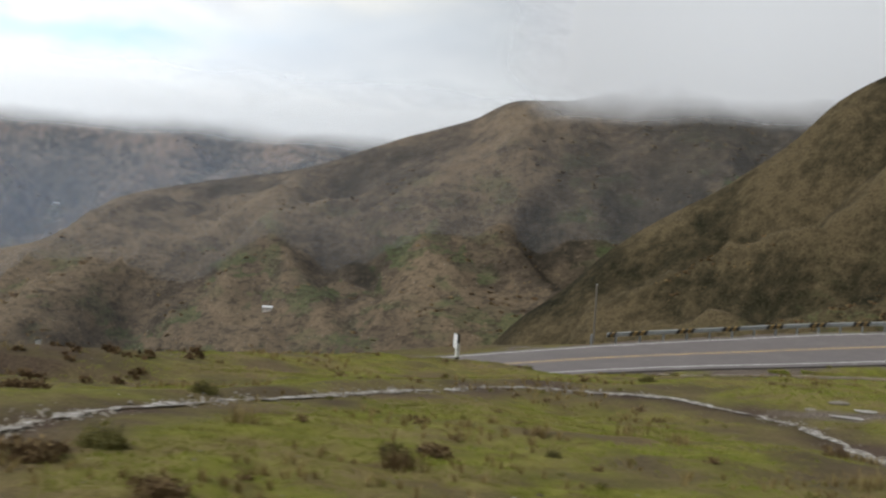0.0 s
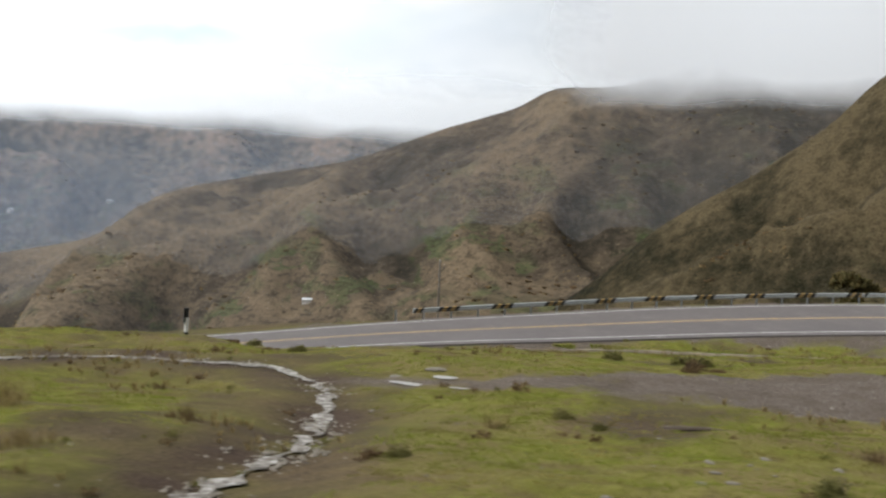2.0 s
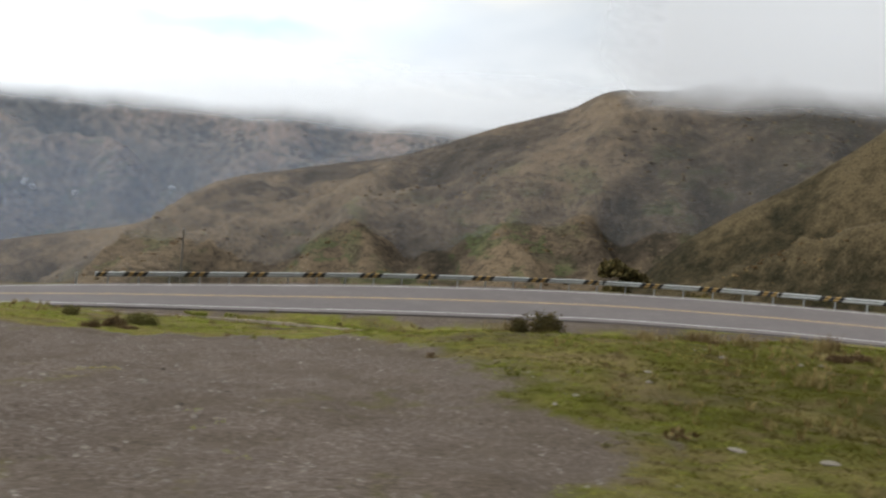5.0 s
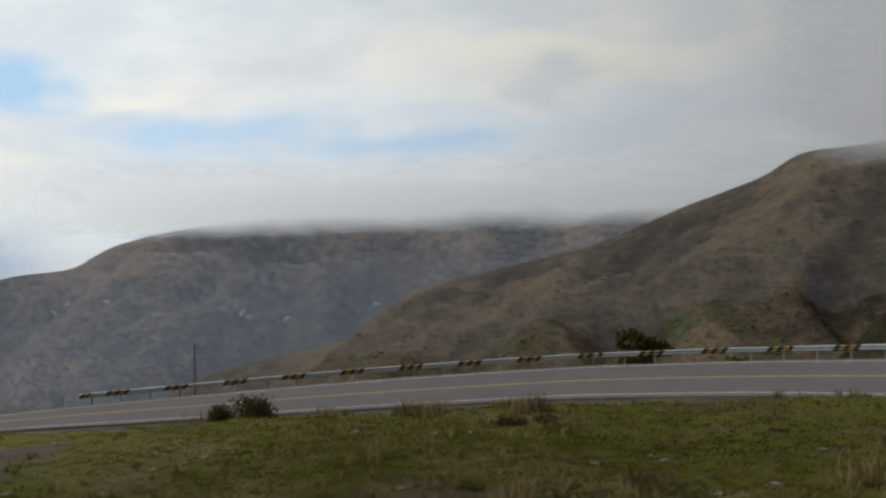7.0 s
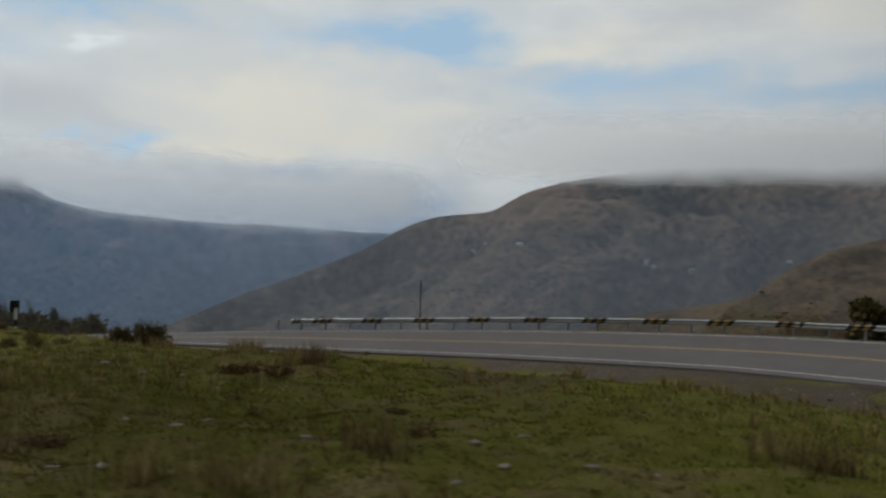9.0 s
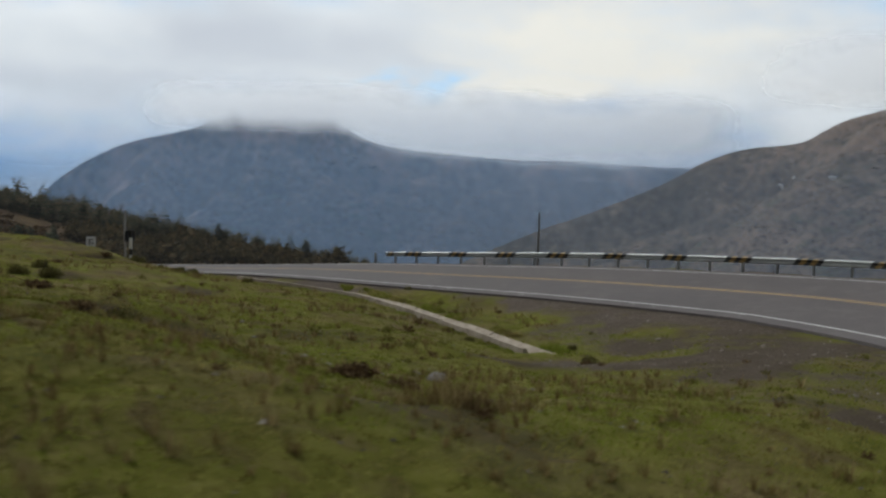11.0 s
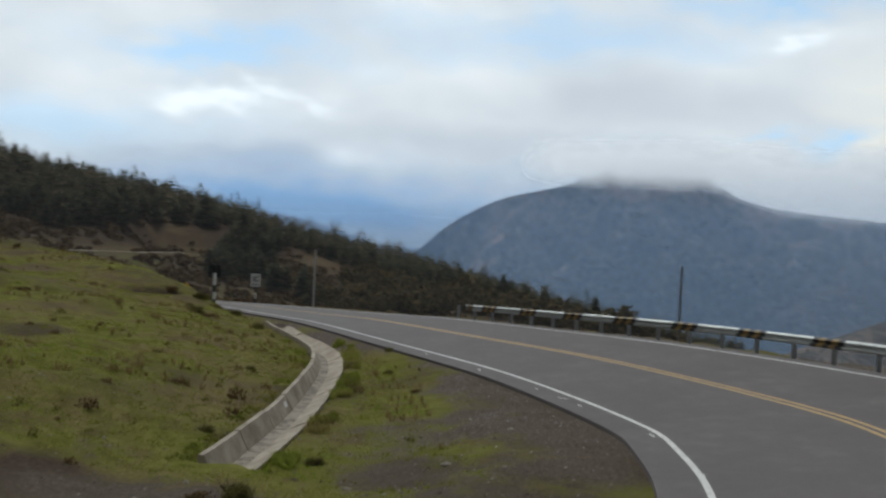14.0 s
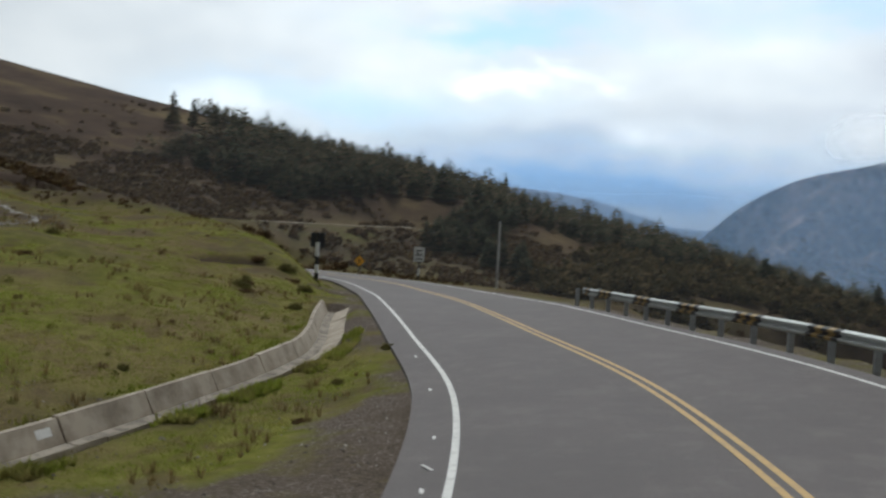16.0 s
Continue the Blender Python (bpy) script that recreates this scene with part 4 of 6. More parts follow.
# ---------------------------------------------------------------- concrete drain
drain = tagged(new("drain_channel"), "open roadside drain of grey concrete slabs, grass on its rim", "drain")
fine = np.arange(0, (len(DRAIN) - 1) * 5 + 1) / 5.0
DF = np.stack([np.interp(fine, np.arange(len(DRAIN)), DRAIN[:, k]) for k in range(3)], 1)
dt_ = np.gradient(DF[:, :2], axis=0)
dt_ /= np.linalg.norm(dt_, axis=1)[:, None]
DRAIN_N = np.stack([dt_[:, 1], -dt_[:, 0]], 1)


def slab(name, k0, k1, edge, thickness, mat=M_CONCRETE, parent=drain):
    """One cast slab of the channel between two places along it; edge holds (across, up) of its two long rims."""
    ks = np.unique(np.r_[np.arange(k0, k1, 5), k1])
    (a, za), (b, zb) = edge
    cols = []
    for o, z in ((a, za), (b, zb), (b, zb - thickness), (a, za - thickness)):
        cols.append(np.stack([DF[ks, 0] + DRAIN_N[ks, 0] * o, DF[ks, 1] + DRAIN_N[ks, 1] * o, DF[ks, 2] + z], 1))
    g = np.stack(cols, 1)
    n = len(ks)
    faces = [(4 * i + j, 4 * i + (j + 1) % 4, 4 * i + 4 + (j + 1) % 4, 4 * i + 4 + j) for i in range(n - 1) for j in range(4)]
    faces += [(3, 2, 1, 0), tuple(4 * (n - 1) + j for j in range(4))]
    ob = new(name, mesh_from(name, g.reshape(-1, 3), faces, mat))
    ob.parent = parent
    return ob


SLAB = 56
for n, k in enumerate(range(0, len(DF) - 8, SLAB)):
    e = min(k + SLAB - 1, len(DF) - 1)
    wob = 0.018 * math.sin(n * 2.3)
    wall = slab("wall_slab", k, e, ((-0.93, 0.50 + wob), (-0.72, 0.06)), 0.16)
    slab("wall_cap", k, e, ((-1.06, 0.50 + wob), (-0.93, 0.502 + wob)), 0.30, parent=wall)
    slab("floor_slab", k, e, ((-0.72, 0.05), (-0.40, 0.03)), 0.12, M_CONCRETE_DARK)
    slab("apron_slab", k, e, ((-0.40, 0.03), (0.16, 0.28 - wob)), 0.35)
    if n == 2:
        m0 = k + 42
        slab("paint_patch", m0, m0 + 8, ((-0.93 + 0.055 + 0.004, 0.40 + wob), (-0.80, 0.22)), 0.01, M_WHITE, wall)

# ---------------------------------------------------------------- stream
BROOK = smooth_line(STREAM[::6], 0.12)
st_t = np.gradient(BROOK, axis=0)
st_t /= np.linalg.norm(st_t, axis=1)[:, None]
side = np.stack([-st_t[:, 1], st_t[:, 0]], 1)
run = np.arange(len(BROOK)) * 0.12
wander = 0.45 * lumps(run / 1.5 + 9, np.zeros(len(run)) + 4, 4)
edge_a = wander + np.clip(0.15 + 0.75 * lumps(run / 0.7, np.zeros(len(run)) + 2, 4), 0.012, 0.5)
edge_b = wander - np.clip(0.15 + 0.75 * lumps(run / 0.7 + 50, np.zeros(len(run)) + 6, 4), 0.012, 0.5)
cols = np.linspace(0, 1, 4)
reach = edge_a[:, None] * (1 - cols) + edge_b[:, None] * cols
SX = BROOK[:, 0, None] + side[:, 0, None] * reach
SY = BROOK[:, 1, None] + side[:, 1, None] * reach
SZ = bilinear(GZ, SX.ravel(), SY.ravel()).reshape(SX.shape) + 0.05
M_STREAM = material("shallow_foaming_water", lambda t, co: ramp(t, noise_fac(t, 3.5, 6, 0.7, co), [(0.40, (0.075, 0.062, 0.05)), (0.5, (0.23, 0.21, 0.185)), (0.64, (0.46, 0.44, 0.41))]), 0.75,
                    lambda t, co: (noise_fac(t, 9, 5, 0.6, co), 0.5, 0.03), specular=0.2)
stream = sheet("stream", SX, SY, SZ, M_STREAM)
tagged(stream, "narrow pale rivulet of shallow water in wet grass", "water", kind="structure")

M_PUDDLE = material("rain_water", lambda t, co: ramp(t, noise_fac(t, 4.0, 4, 0.6, co), [(0.3, (0.22, 0.20, 0.175)), (0.7, (0.36, 0.34, 0.31))]), 0.3, specular=0.5)
for n, (px, py, wide, deep, turn) in enumerate(PUDDLES):
    bm = bmesh.new()
    ring = [(a, 1 + 0.6 * float(lumps(np.array(math.cos(a) * 1.5 + n * 7), np.array(math.sin(a) * 1.5), 3))) for a in np.linspace(0, 2 * math.pi, 28, endpoint=False)]
    bm.faces.new([bm.verts.new((math.cos(a) * k * wide, math.sin(a) * k * deep, 0)) for a, k in ring])
    me = bpy.data.meshes.new("puddle")
    bm.to_mesh(me)
    bm.free()
    me.materials.append(M_PUDDLE)
    ob = new("puddle", me)
    ob.matrix_basis = pose(px, py, ground_at(px, py) + 0.045, 0, 0, turn)
    tagged(ob, "shallow rain puddle on muddy ground", "puddle", kind="structure")

# ---------------------------------------------------------------- road signs and poles
M_SIGN_BACK = material("dark_sign_back", worn((0.022, 0.024, 0.028), (0.05, 0.05, 0.05), 4.0), 0.6)
M_SIGN_WHITE = material("sign_white", worn((0.60, 0.60, 0.58), (0.42, 0.41, 0.40), 3.0), 0.5)
M_SIGN_YELLOW = material("sign_yellow", worn((0.72, 0.36, 0.03), (0.45, 0.26, 0.06), 3.0), 0.5)


def road_sign(x, y, face, height, panel, mat, label, turn=0.0, bands=((0.0, 0.5, 0), (0.5, 1.35, 1), (1.35, 9, 0)), radius=0.06, sink=0.25):
    """A sign on a round post with painted bands; face is the heading towards which the panel looks, in degrees."""
    z = ground_at(x, y)
    ob = tagged(new("road_sign"), label, "road sign")
    ob.matrix_basis = pose(x, y, z, 0, 0, face)
    for lo, hi, white in bands:
        hi = min(hi, height)
        if hi <= lo:
            continue
        lo2 = lo - (sink if lo == 0 else 0)
        part("post_band", pipe(bmesh.new(), radius, radius, hi - lo2, Matrix.Translation((0, 0, lo2)), 14), M_WHITE if white else M_BLACK, ob, "white painted post" if white else "black painted post")
    w, h = panel
    m = Matrix.Translation((radius + 0.018, 0, height - h * (0.5 if not turn else 0.62))) @ Matrix.Rotation(radians(turn), 4, "X")
    bm = box(bmesh.new(), 0.012, w, h, m)
    bmesh.ops.bevel(bm, geom=[e for e in bm.edges if abs((e.verts[0].co - e.verts[1].co).x) > 0.008 and e.calc_length() < 0.05], offset=0.04, segments=3, affect="EDGES")
    plate = part("panel", bm, M_SIGN_BACK, ob, "dark back of the panel")
    part("face", box(bmesh.new(), 0.004, w * 0.97, h * 0.97, Matrix.Translation((0.009, 0, 0)) @ m), mat, plate)
    return ob, m, plate


_, m, plate = road_sign(4.55, 6.2, 8, 2.66, (0.62, 0.62), M_SIGN_YELLOW, "yellow diamond warning sign on a black and white post in grass", 45,
                                  ((0.0, 0.45, 0), (0.45, 0.9, 1), (0.9, 1.3, 0), (1.3, 2.17, 1), (2.17, 9, 0)), 0.065)
_, m, plate = road_sign(1.1, 52.87, 195, 2.6, (0.75, 0.78), M_SIGN_WHITE, "sign with dark back on a black and white post", 0, ((0.0, 0.45, 0), (0.45, 0.9, 1), (0.9, 1.35, 0), (1.35, 2.1, 1), (2.1, 9, 0)), 0.11)
_, m, plate = road_sign(-22.2, 54.0, 0, 2.6, (0.85, 1.15), M_SIGN_WHITE, "white rectangular road sign beside the far bend", 0, ((0.0, 0.4, 0), (0.4, 0.95, 1), (0.95, 9, 0)), 0.08)
for dy, dz, w, h in ((0.0, 0.28, 0.5, 0.10), (-0.12, 0.02, 0.16, 0.34), (0.14, -0.05, 0.14, 0.2), (0.0, -0.36, 0.55, 0.09)):
    part("marking", box(bmesh.new(), 0.004, w, h, Matrix.Translation((0.0125, dy, dz)) @ m), M_BLACK, plate)
_, m, plate = road_sign(-31.6, 46.9, 0, 2.3, (0.7, 0.7), M_SIGN_YELLOW, "yellow diamond bend sign at the roadside", 45, ((0.0, 0.4, 0), (0.4, 1.0, 1), (1.0, 9, 0)), 0.07)
part("marking", box(bmesh.new(), 0.004, 0.12, 0.34, Matrix.Translation((0.0125, 0, 0)) @ m @ Matrix.Rotation(radians(-45), 4, "X")), M_BLACK, plate)


M_WOOD_PALE = material("sun_bleached_pole_wood", worn((0.42, 0.41, 0.39), (0.28, 0.26, 0.24), 4.0), 0.9)


def utility_pole(x, y, top, radius, lean, label, mat=None):
    z = ground_at(x, y) - 0.4
    ob = tagged(new("utility_pole"), label, "pole")
    ob.matrix_basis = pose(x, y, z, 0, lean, 0)
    part("shaft", pipe(bmesh.new(), radius, radius * 0.72, top - z, seg=12), mat or M_WOOD, ob)
    part("cap", pipe(bmesh.new(), radius * 0.8, radius * 0.5, 0.08, Matrix.Translation((0, 0, top - z - 0.01)), 12), M_POST, ob)
    return ob


utility_pole(12.6, 79.0, -0.10, 0.085, 0.0, "dark weathered wooden pole below the road edge")
utility_pole(-32.4, 59.0, -1.65, 0.13, 0.0, "pale grey wooden pole beside the far road bend", M_WOOD_PALE)

# ---------------------------------------------------------------- plants


def leafy_material(name, stops, rough=0.85, through_light=0.25, sward_tone=None):
    m = bpy.data.materials.new(name)
    t = tree_of(m)
    g = t.nodes.new("ShaderNodeNewGeometry")
    o = t.nodes.new("ShaderNodeObjectInfo")
    f = math_node(t, "ADD", math_node(t, "MULTIPLY", g.outputs["Random Per Island"], 0.7), math_node(t, "MULTIPLY", o.outputs["Random"], 0.3))
    c = ramp(t, f, stops)
    if sward_tone:
        # withered and trodden patches in the sward
        co = t.nodes.new("ShaderNodeTexCoord").outputs["Object"]
        c = mix(t, math_node(t, "MULTIPLY", grey(t, noise_fac(t, 0.3, 6, 0.62, co, 0.4), 0.48, 0.62), 0.72), c, sward_tone[0])
        c = mix(t, math_node(t, "MULTIPLY", grey(t, noise_fac(t, 0.75, 6, 0.62, scaled(t, co, (1, 1.6, 1), (3, 9, 0)), 0.4), 0.51, 0.63), 0.72), c, sward_tone[1])
        c = mix(t, math_node(t, "MULTIPLY", grey(t, noise_fac(t, 0.11, 7, 0.66, scaled(t, co, (1, 1.3, 1), (17, 4, 0)), 0.6), 0.47, 0.6), 0.5), c, sward_tone[2])
    b = node(t, "ShaderNodeBsdfPrincipled", Roughness=rough)
    b.inputs["Specular IOR Level"].default_value = 0.04
    t.links.new(c, b.inputs["Base Color"])
    tr = node(t, "ShaderNodeBsdfTranslucent")
    t.links.new(c, tr.inputs[0])
    both = node(t, "ShaderNodeMixShader", Fac=through_light)
    t.links.new(b.outputs[0], both.inputs[1])
    t.links.new(tr.outputs[0], both.inputs[2])
    out = t.nodes.new("ShaderNodeOutputMaterial")
    t.links.new(both.outputs[0], out.inputs[0])
    return m


M_GRASS = leafy_material("grass_blades", [(0.1, (0.180, 0.225, 0.028)), (0.5, (0.238, 0.274, 0.042)), (0.8, (0.318, 0.315, 0.076)), (0.97, (0.42, 0.34, 0.14))], 0.85, 0.5, ((0.40, 0.32, 0.135), (0.185, 0.132, 0.066), (0.120, 0.124, 0.022)))
# darkened copy of the grass colours, for the spot near the bend
M_GRASS_DIMMED = leafy_material("dimmed_grass_blades", [(0.1, (0.080, 0.080, 0.010)), (0.5, (0.098, 0.096, 0.013)), (0.8, (0.118, 0.104, 0.020)), (0.97, (0.15, 0.115, 0.036))], 0.85, 0.45, ((0.125, 0.092, 0.034), (0.080, 0.056, 0.026), (0.060, 0.056, 0.010)))
M_STRAW = leafy_material("dry_grass", [(0.1, (0.150, 0.108, 0.042)), (0.5, (0.27, 0.205, 0.088)), (0.9, (0.42, 0.34, 0.17))])
M_SHRUB = leafy_material("shrub_leaves", [(0.1, (0.082, 0.080, 0.025)), (0.5, (0.150, 0.142, 0.048)), (0.9, (0.245, 0.215, 0.084))])
M_SHRUB_DRY = leafy_material("withered_shrub", [(0.1, (0.070, 0.043, 0.022)), (0.5, (0.130, 0.086, 0.045)), (0.9, (0.23, 0.170, 0.085))])
M_SHRUB_DARK = leafy_material("dark_tree_leaves", [(0.1, (0.042, 0.038, 0.015)), (0.5, (0.080, 0.068, 0.027)), (0.9, (0.145, 0.112, 0.045))])
M_HERB = leafy_material("herb_leaves", [(0.1, (0.095, 0.098, 0.022)), (0.5, (0.140, 0.138, 0.036)), (0.9, (0.195, 0.175, 0.058))], 0.85, 0.4)
M_NEEDLES = leafy_material("pine_needles", [(0.1, (0.030, 0.038, 0.019)), (0.5, (0.058, 0.064, 0.034)), (0.9, (0.125, 0.092, 0.049))])
M_SCRUB = leafy_material("slope_scrub", [(0.1, (0.056, 0.037, 0.018)), (0.45, (0.122, 0.076, 0.041)), (0.7, (0.140, 0.102, 0.046)), (0.95, (0.24, 0.170, 0.082))])
M_BARK = material("bark", lambda t, co: ramp(t, noise_fac(t, 8, 5, 0.7, co), [(0.3, (0.04, 0.03, 0.022)), (0.7, (0.11, 0.085, 0.065))]), 0.95)


def from_arrays(name, verts, tris, mat):
    me = bpy.data.meshes.new(name)
    verts, tris = np.asarray(verts, np.float32), np.asarray(tris, np.int32)
    me.vertices.add(len(verts))
    me.vertices.foreach_set("co", verts.ravel())
    me.loops.add(tris.size)
    me.loops.foreach_set("vertex_index", tris.ravel())
    me.polygons.add(len(tris))
    me.polygons.foreach_set("loop_start", np.arange(0, tris.size, 3, dtype=np.int32))
    me.update(calc_edges=True)
    me.materials.append(mat)
    return me


def blades(base, height, width, spread, rng, per=5):
    """Grass tufts: per blades to each base point, every blade a bent strip of three triangles."""
    n = len(base)
    b = np.repeat(base, per, 0)
    h = np.repeat(height, per) * rng.uniform(0.55, 1.1, n * per)
    a = rng.uniform(0, 2 * np.pi, n * per)
    out = np.stack([np.cos(a), np.sin(a)], 1)
    across = np.stack([-out[:, 1], out[:, 0]], 1) * (np.repeat(width, per)[:, None] * rng.uniform(0.6, 1.2, (n * per, 1)))
    lean = np.repeat(spread, per) * rng.uniform(0.2, 1.0, n * per)
    foot = b[:, :2] + out * (0.3 * lean)[:, None]
    mid = foot + out * (0.35 * lean)[:, None]
    tip = foot + out * lean[:, None]
    z = b[:, 2]
    v = np.stack([np.c_[foot - across, z - 0.02], np.c_[foot + across, z - 0.02], np.c_[mid - across * 0.8, z + h * 0.6], np.c_[mid + across * 0.8, z + h * 0.6], np.c_[tip, z + h]], 1)
    i = np.arange(n * per)[:, None] * 5
    t = np.concatenate([i + [0, 1, 3], i + [0, 3, 2], i + [2, 3, 4]], 0)
    return v.reshape(-1, 3), t


def short_blades(base, height, width, spread, rng, per):
    """Cropped turf: per thin leaning blades, of one triangle each, round every base point."""
    n = len(base) * per
    a, turn = rng.uniform(0, 2 * np.pi, n), rng.uniform(0, np.pi, n)
    reach = np.repeat(spread, per)
    at = np.repeat(base, per, 0) + np.stack([np.cos(a) * reach, np.sin(a) * reach, np.full(n, -0.012)], 1) * np.c_[rng.uniform(0.1, 1.0, (n, 2)), np.ones(n)]
    across = np.stack([np.cos(turn), np.sin(turn), np.zeros(n)], 1) * (width * rng.uniform(0.6, 1.3, n))[:, None]
    h = np.repeat(height, per) * rng.uniform(0.55, 1.15, n)
    lean = rng.normal(0, 0.75, (n, 2)) * h[:, None]
    v = np.stack([at - across, at + across, at + np.c_[lean, h + 0.012]], 1)
    return v.reshape(-1, 3), np.arange(n * 3).reshape(-1, 3)


def scatter(n, x0, x1, y0, y1, rng, clear=1.5):
    x, y = rng.uniform(x0, x1, n), rng.uniform(y0, y1, n)
    k, lat = near_road(x, y)
    keep = (lat > ROAD[k, 3] + clear)
    return x[keep], y[keep]


rng = np.random.default_rng(11)
x, y = scatter(168000, -16, 66, 5, 62.5, rng)
thin = np.clip(bilinear(gravel, x, y) * 1.3, 0, 1) + np.exp(-(((x - 46.6) / 2.1) ** 2 + ((y - 54.6) / 1.3) ** 2) ** 2) + 0.55 * ease(0.05, 0.3, lumps(x / 5 + 3, y / 5, 3)) + 0.35 * (lumps(x / 2.2, y / 2.2, 3) + 0.2)
thin = thin + ease(3.6, 0.5, to_line(x, y, STREAM)) * (0.95 + 1.5 * lumps(x / 2.2, y / 2.2 + 8, 4)) + 0.8 * ease(-6, -15, x)
thin = thin + 0.8 * ease(-0.02, 0.2, lumps(x / 3.4 + 7, y / 2.6, 3)) * ease(44, 30, x) + 0.22 * ease(20, 8, x)
keep = (rng.random(len(x)) > thin) & (to_line(x, y + 0.52, DRAIN[::3]) > 0.47) & (to_line(x, y, STREAM) > 0.35)
x, y = x[keep], y[keep]
z = bilinear(GZ, x, y)
tall = 0.025 + 0.05 * np.clip(lumps(x / 3.0 + 20, y / 3.0, 3) + 0.35, 0, 1) + 0.025 * rng.random(len(x))
dimmed = rng.random(len(x)) < np.exp(-((x - DARK_SPOT[0]) ** 2 + (y - DARK_SPOT[1]) ** 2) / DARK_SPOT[2] ** 2)
for pick, mat, label in ((~dimmed, M_GRASS, "short cropped yellow-green meadow grass"), (dimmed, M_GRASS_DIMMED, "short cropped meadow grass, colour dimmed near the bend")):
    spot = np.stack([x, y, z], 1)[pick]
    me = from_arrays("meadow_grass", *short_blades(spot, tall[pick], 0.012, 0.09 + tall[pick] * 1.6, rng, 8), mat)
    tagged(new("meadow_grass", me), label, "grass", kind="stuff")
x, y = scatter(13000, -22, 68, 4, 63, rng)
patchy = lumps(x / 6.0 + 40, y / 6.0, 3) + 0.3 * lumps(x, y, 2)
keep = (patchy > 0.13 - 0.06 * ease(26, 34, x)) & (bilinear(gravel, x, y) < 0.5) & (to_line(x, y, DRAIN[::3]) > 1.1)
x, y = x[keep], y[keep]
tall = rng.uniform(0.10, 0.30, len(x))
me = from_arrays("straw_grass", *blades(np.stack([x, y, bilinear(GZ, x, y)], 1), tall, np.full(len(x), 0.010), tall * 0.8, rng, 12), M_STRAW)
tagged(new("straw_grass", me), "tufts of dry straw-coloured grass", "grass", kind="stuff")


def foliage(n, rng, size, flat=0.75, hollow=0.55, gap=0.0):
    """A ragged dome of n small leaf sprays inside a unit radius: points, triangles."""
    d = rng.normal(size=(n, 3))
    d[:, 2] = np.abs(d[:, 2])
    d /= np.linalg.norm(d, axis=1)[:, None]
    bulge = 0.74 + 1.0 * lumps(d[:, 0] * 2.2 + rng.random() * 50, d[:, 1] * 2.2 + d[:, 2] * 2, 3)
    r = (hollow + (1 - hollow) * rng.random(n) ** 0.6) * bulge
    c = d * r[:, None] * [1, 1, flat]
    c[:, 2] += 0.03
    u = rng.normal(size=(n, 3))
    u /= np.linalg.norm(u, axis=1)[:, None]
    w = np.cross(u, rng.normal(size=(n, 3)))
    w /= np.linalg.norm(w, axis=1)[:, None]
    s = size * rng.uniform(0.5, 1.3, (n, 1))
    v = np.stack([c - u * s * 0.4, c + u * s + d * s * 0.5, c + w * s * 0.6, c - w * s * 0.6], 1).reshape(-1, 3)
    i = np.arange(n)[:, None] * 4
    return v, np.concatenate([i + [0, 2, 1], i + [0, 1, 3]], 0)


def twigs(n, rng, reach, rise, thick):
    bm = bmesh.new()
    for _ in range(n):
        a, r = rng.uniform(0, 2 * math.pi), reach * rng.uniform(0.3, 0.9)
        tip = Vector((math.cos(a) * r, math.sin(a) * r, rise * rng.uniform(0.6, 1.0)))
        m = tip.to_track_quat("Z", "Y").to_matrix().to_4x4()
        bmesh.ops.create_cone(bm, cap_ends=False, segments=4, radius1=thick, radius2=thick * 0.3, depth=tip.length, matrix=Matrix.Translation(tip / 2) @ m)
    return bm


def shrub_kind(label, mat, leaves, seed, size, flat, lobes=6, apart=0.62, small=0.38):
    r = np.random.default_rng(seed)
    ob = tagged(new("shrub"), label, "shrub", group="shrubs on the meadow")
    part("stem", twigs(14, r, 0.6, 0.6 * flat, 0.02), M_BARK, ob)
    vs, ts, base = [], [], 0
    for n in range(lobes):
        a, d, s = r.uniform(0, 2 * math.pi), r.uniform(0.15, apart), r.uniform(small, small + 0.28)
        v, t = foliage(leaves // lobes, r, size / s, flat, 0.3)
        vs.append(v * s + [math.cos(a) * d, math.sin(a) * d, r.uniform(0, 0.12)])
        ts.append(t + base)
        base += len(v)
    f = new("foliage", from_arrays("foliage", np.vstack(vs), np.vstack(ts), mat))
    f.parent = ob
    return ob


KINDS = [shrub_kind("dense dark green shrub in the grass", M_SHRUB, 2900, s, 0.052, 1.15) for s in (1, 2, 3)] + \
        [shrub_kind("low reddish-brown withered shrub in the grass", M_SHRUB_DRY, 900, s, 0.085, 0.6) for s in (4, 5)] + \
        [shrub_kind("dense rounded dark brown-green bush in the grass", M_SHRUB_DARK, 3200, 6, 0.058, 1.35, 5, 0.3, 0.55),
         shrub_kind("tall loose brown withered shrub on the bank", M_SHRUB_DRY, 2200, 7, 0.06, 1.3)]
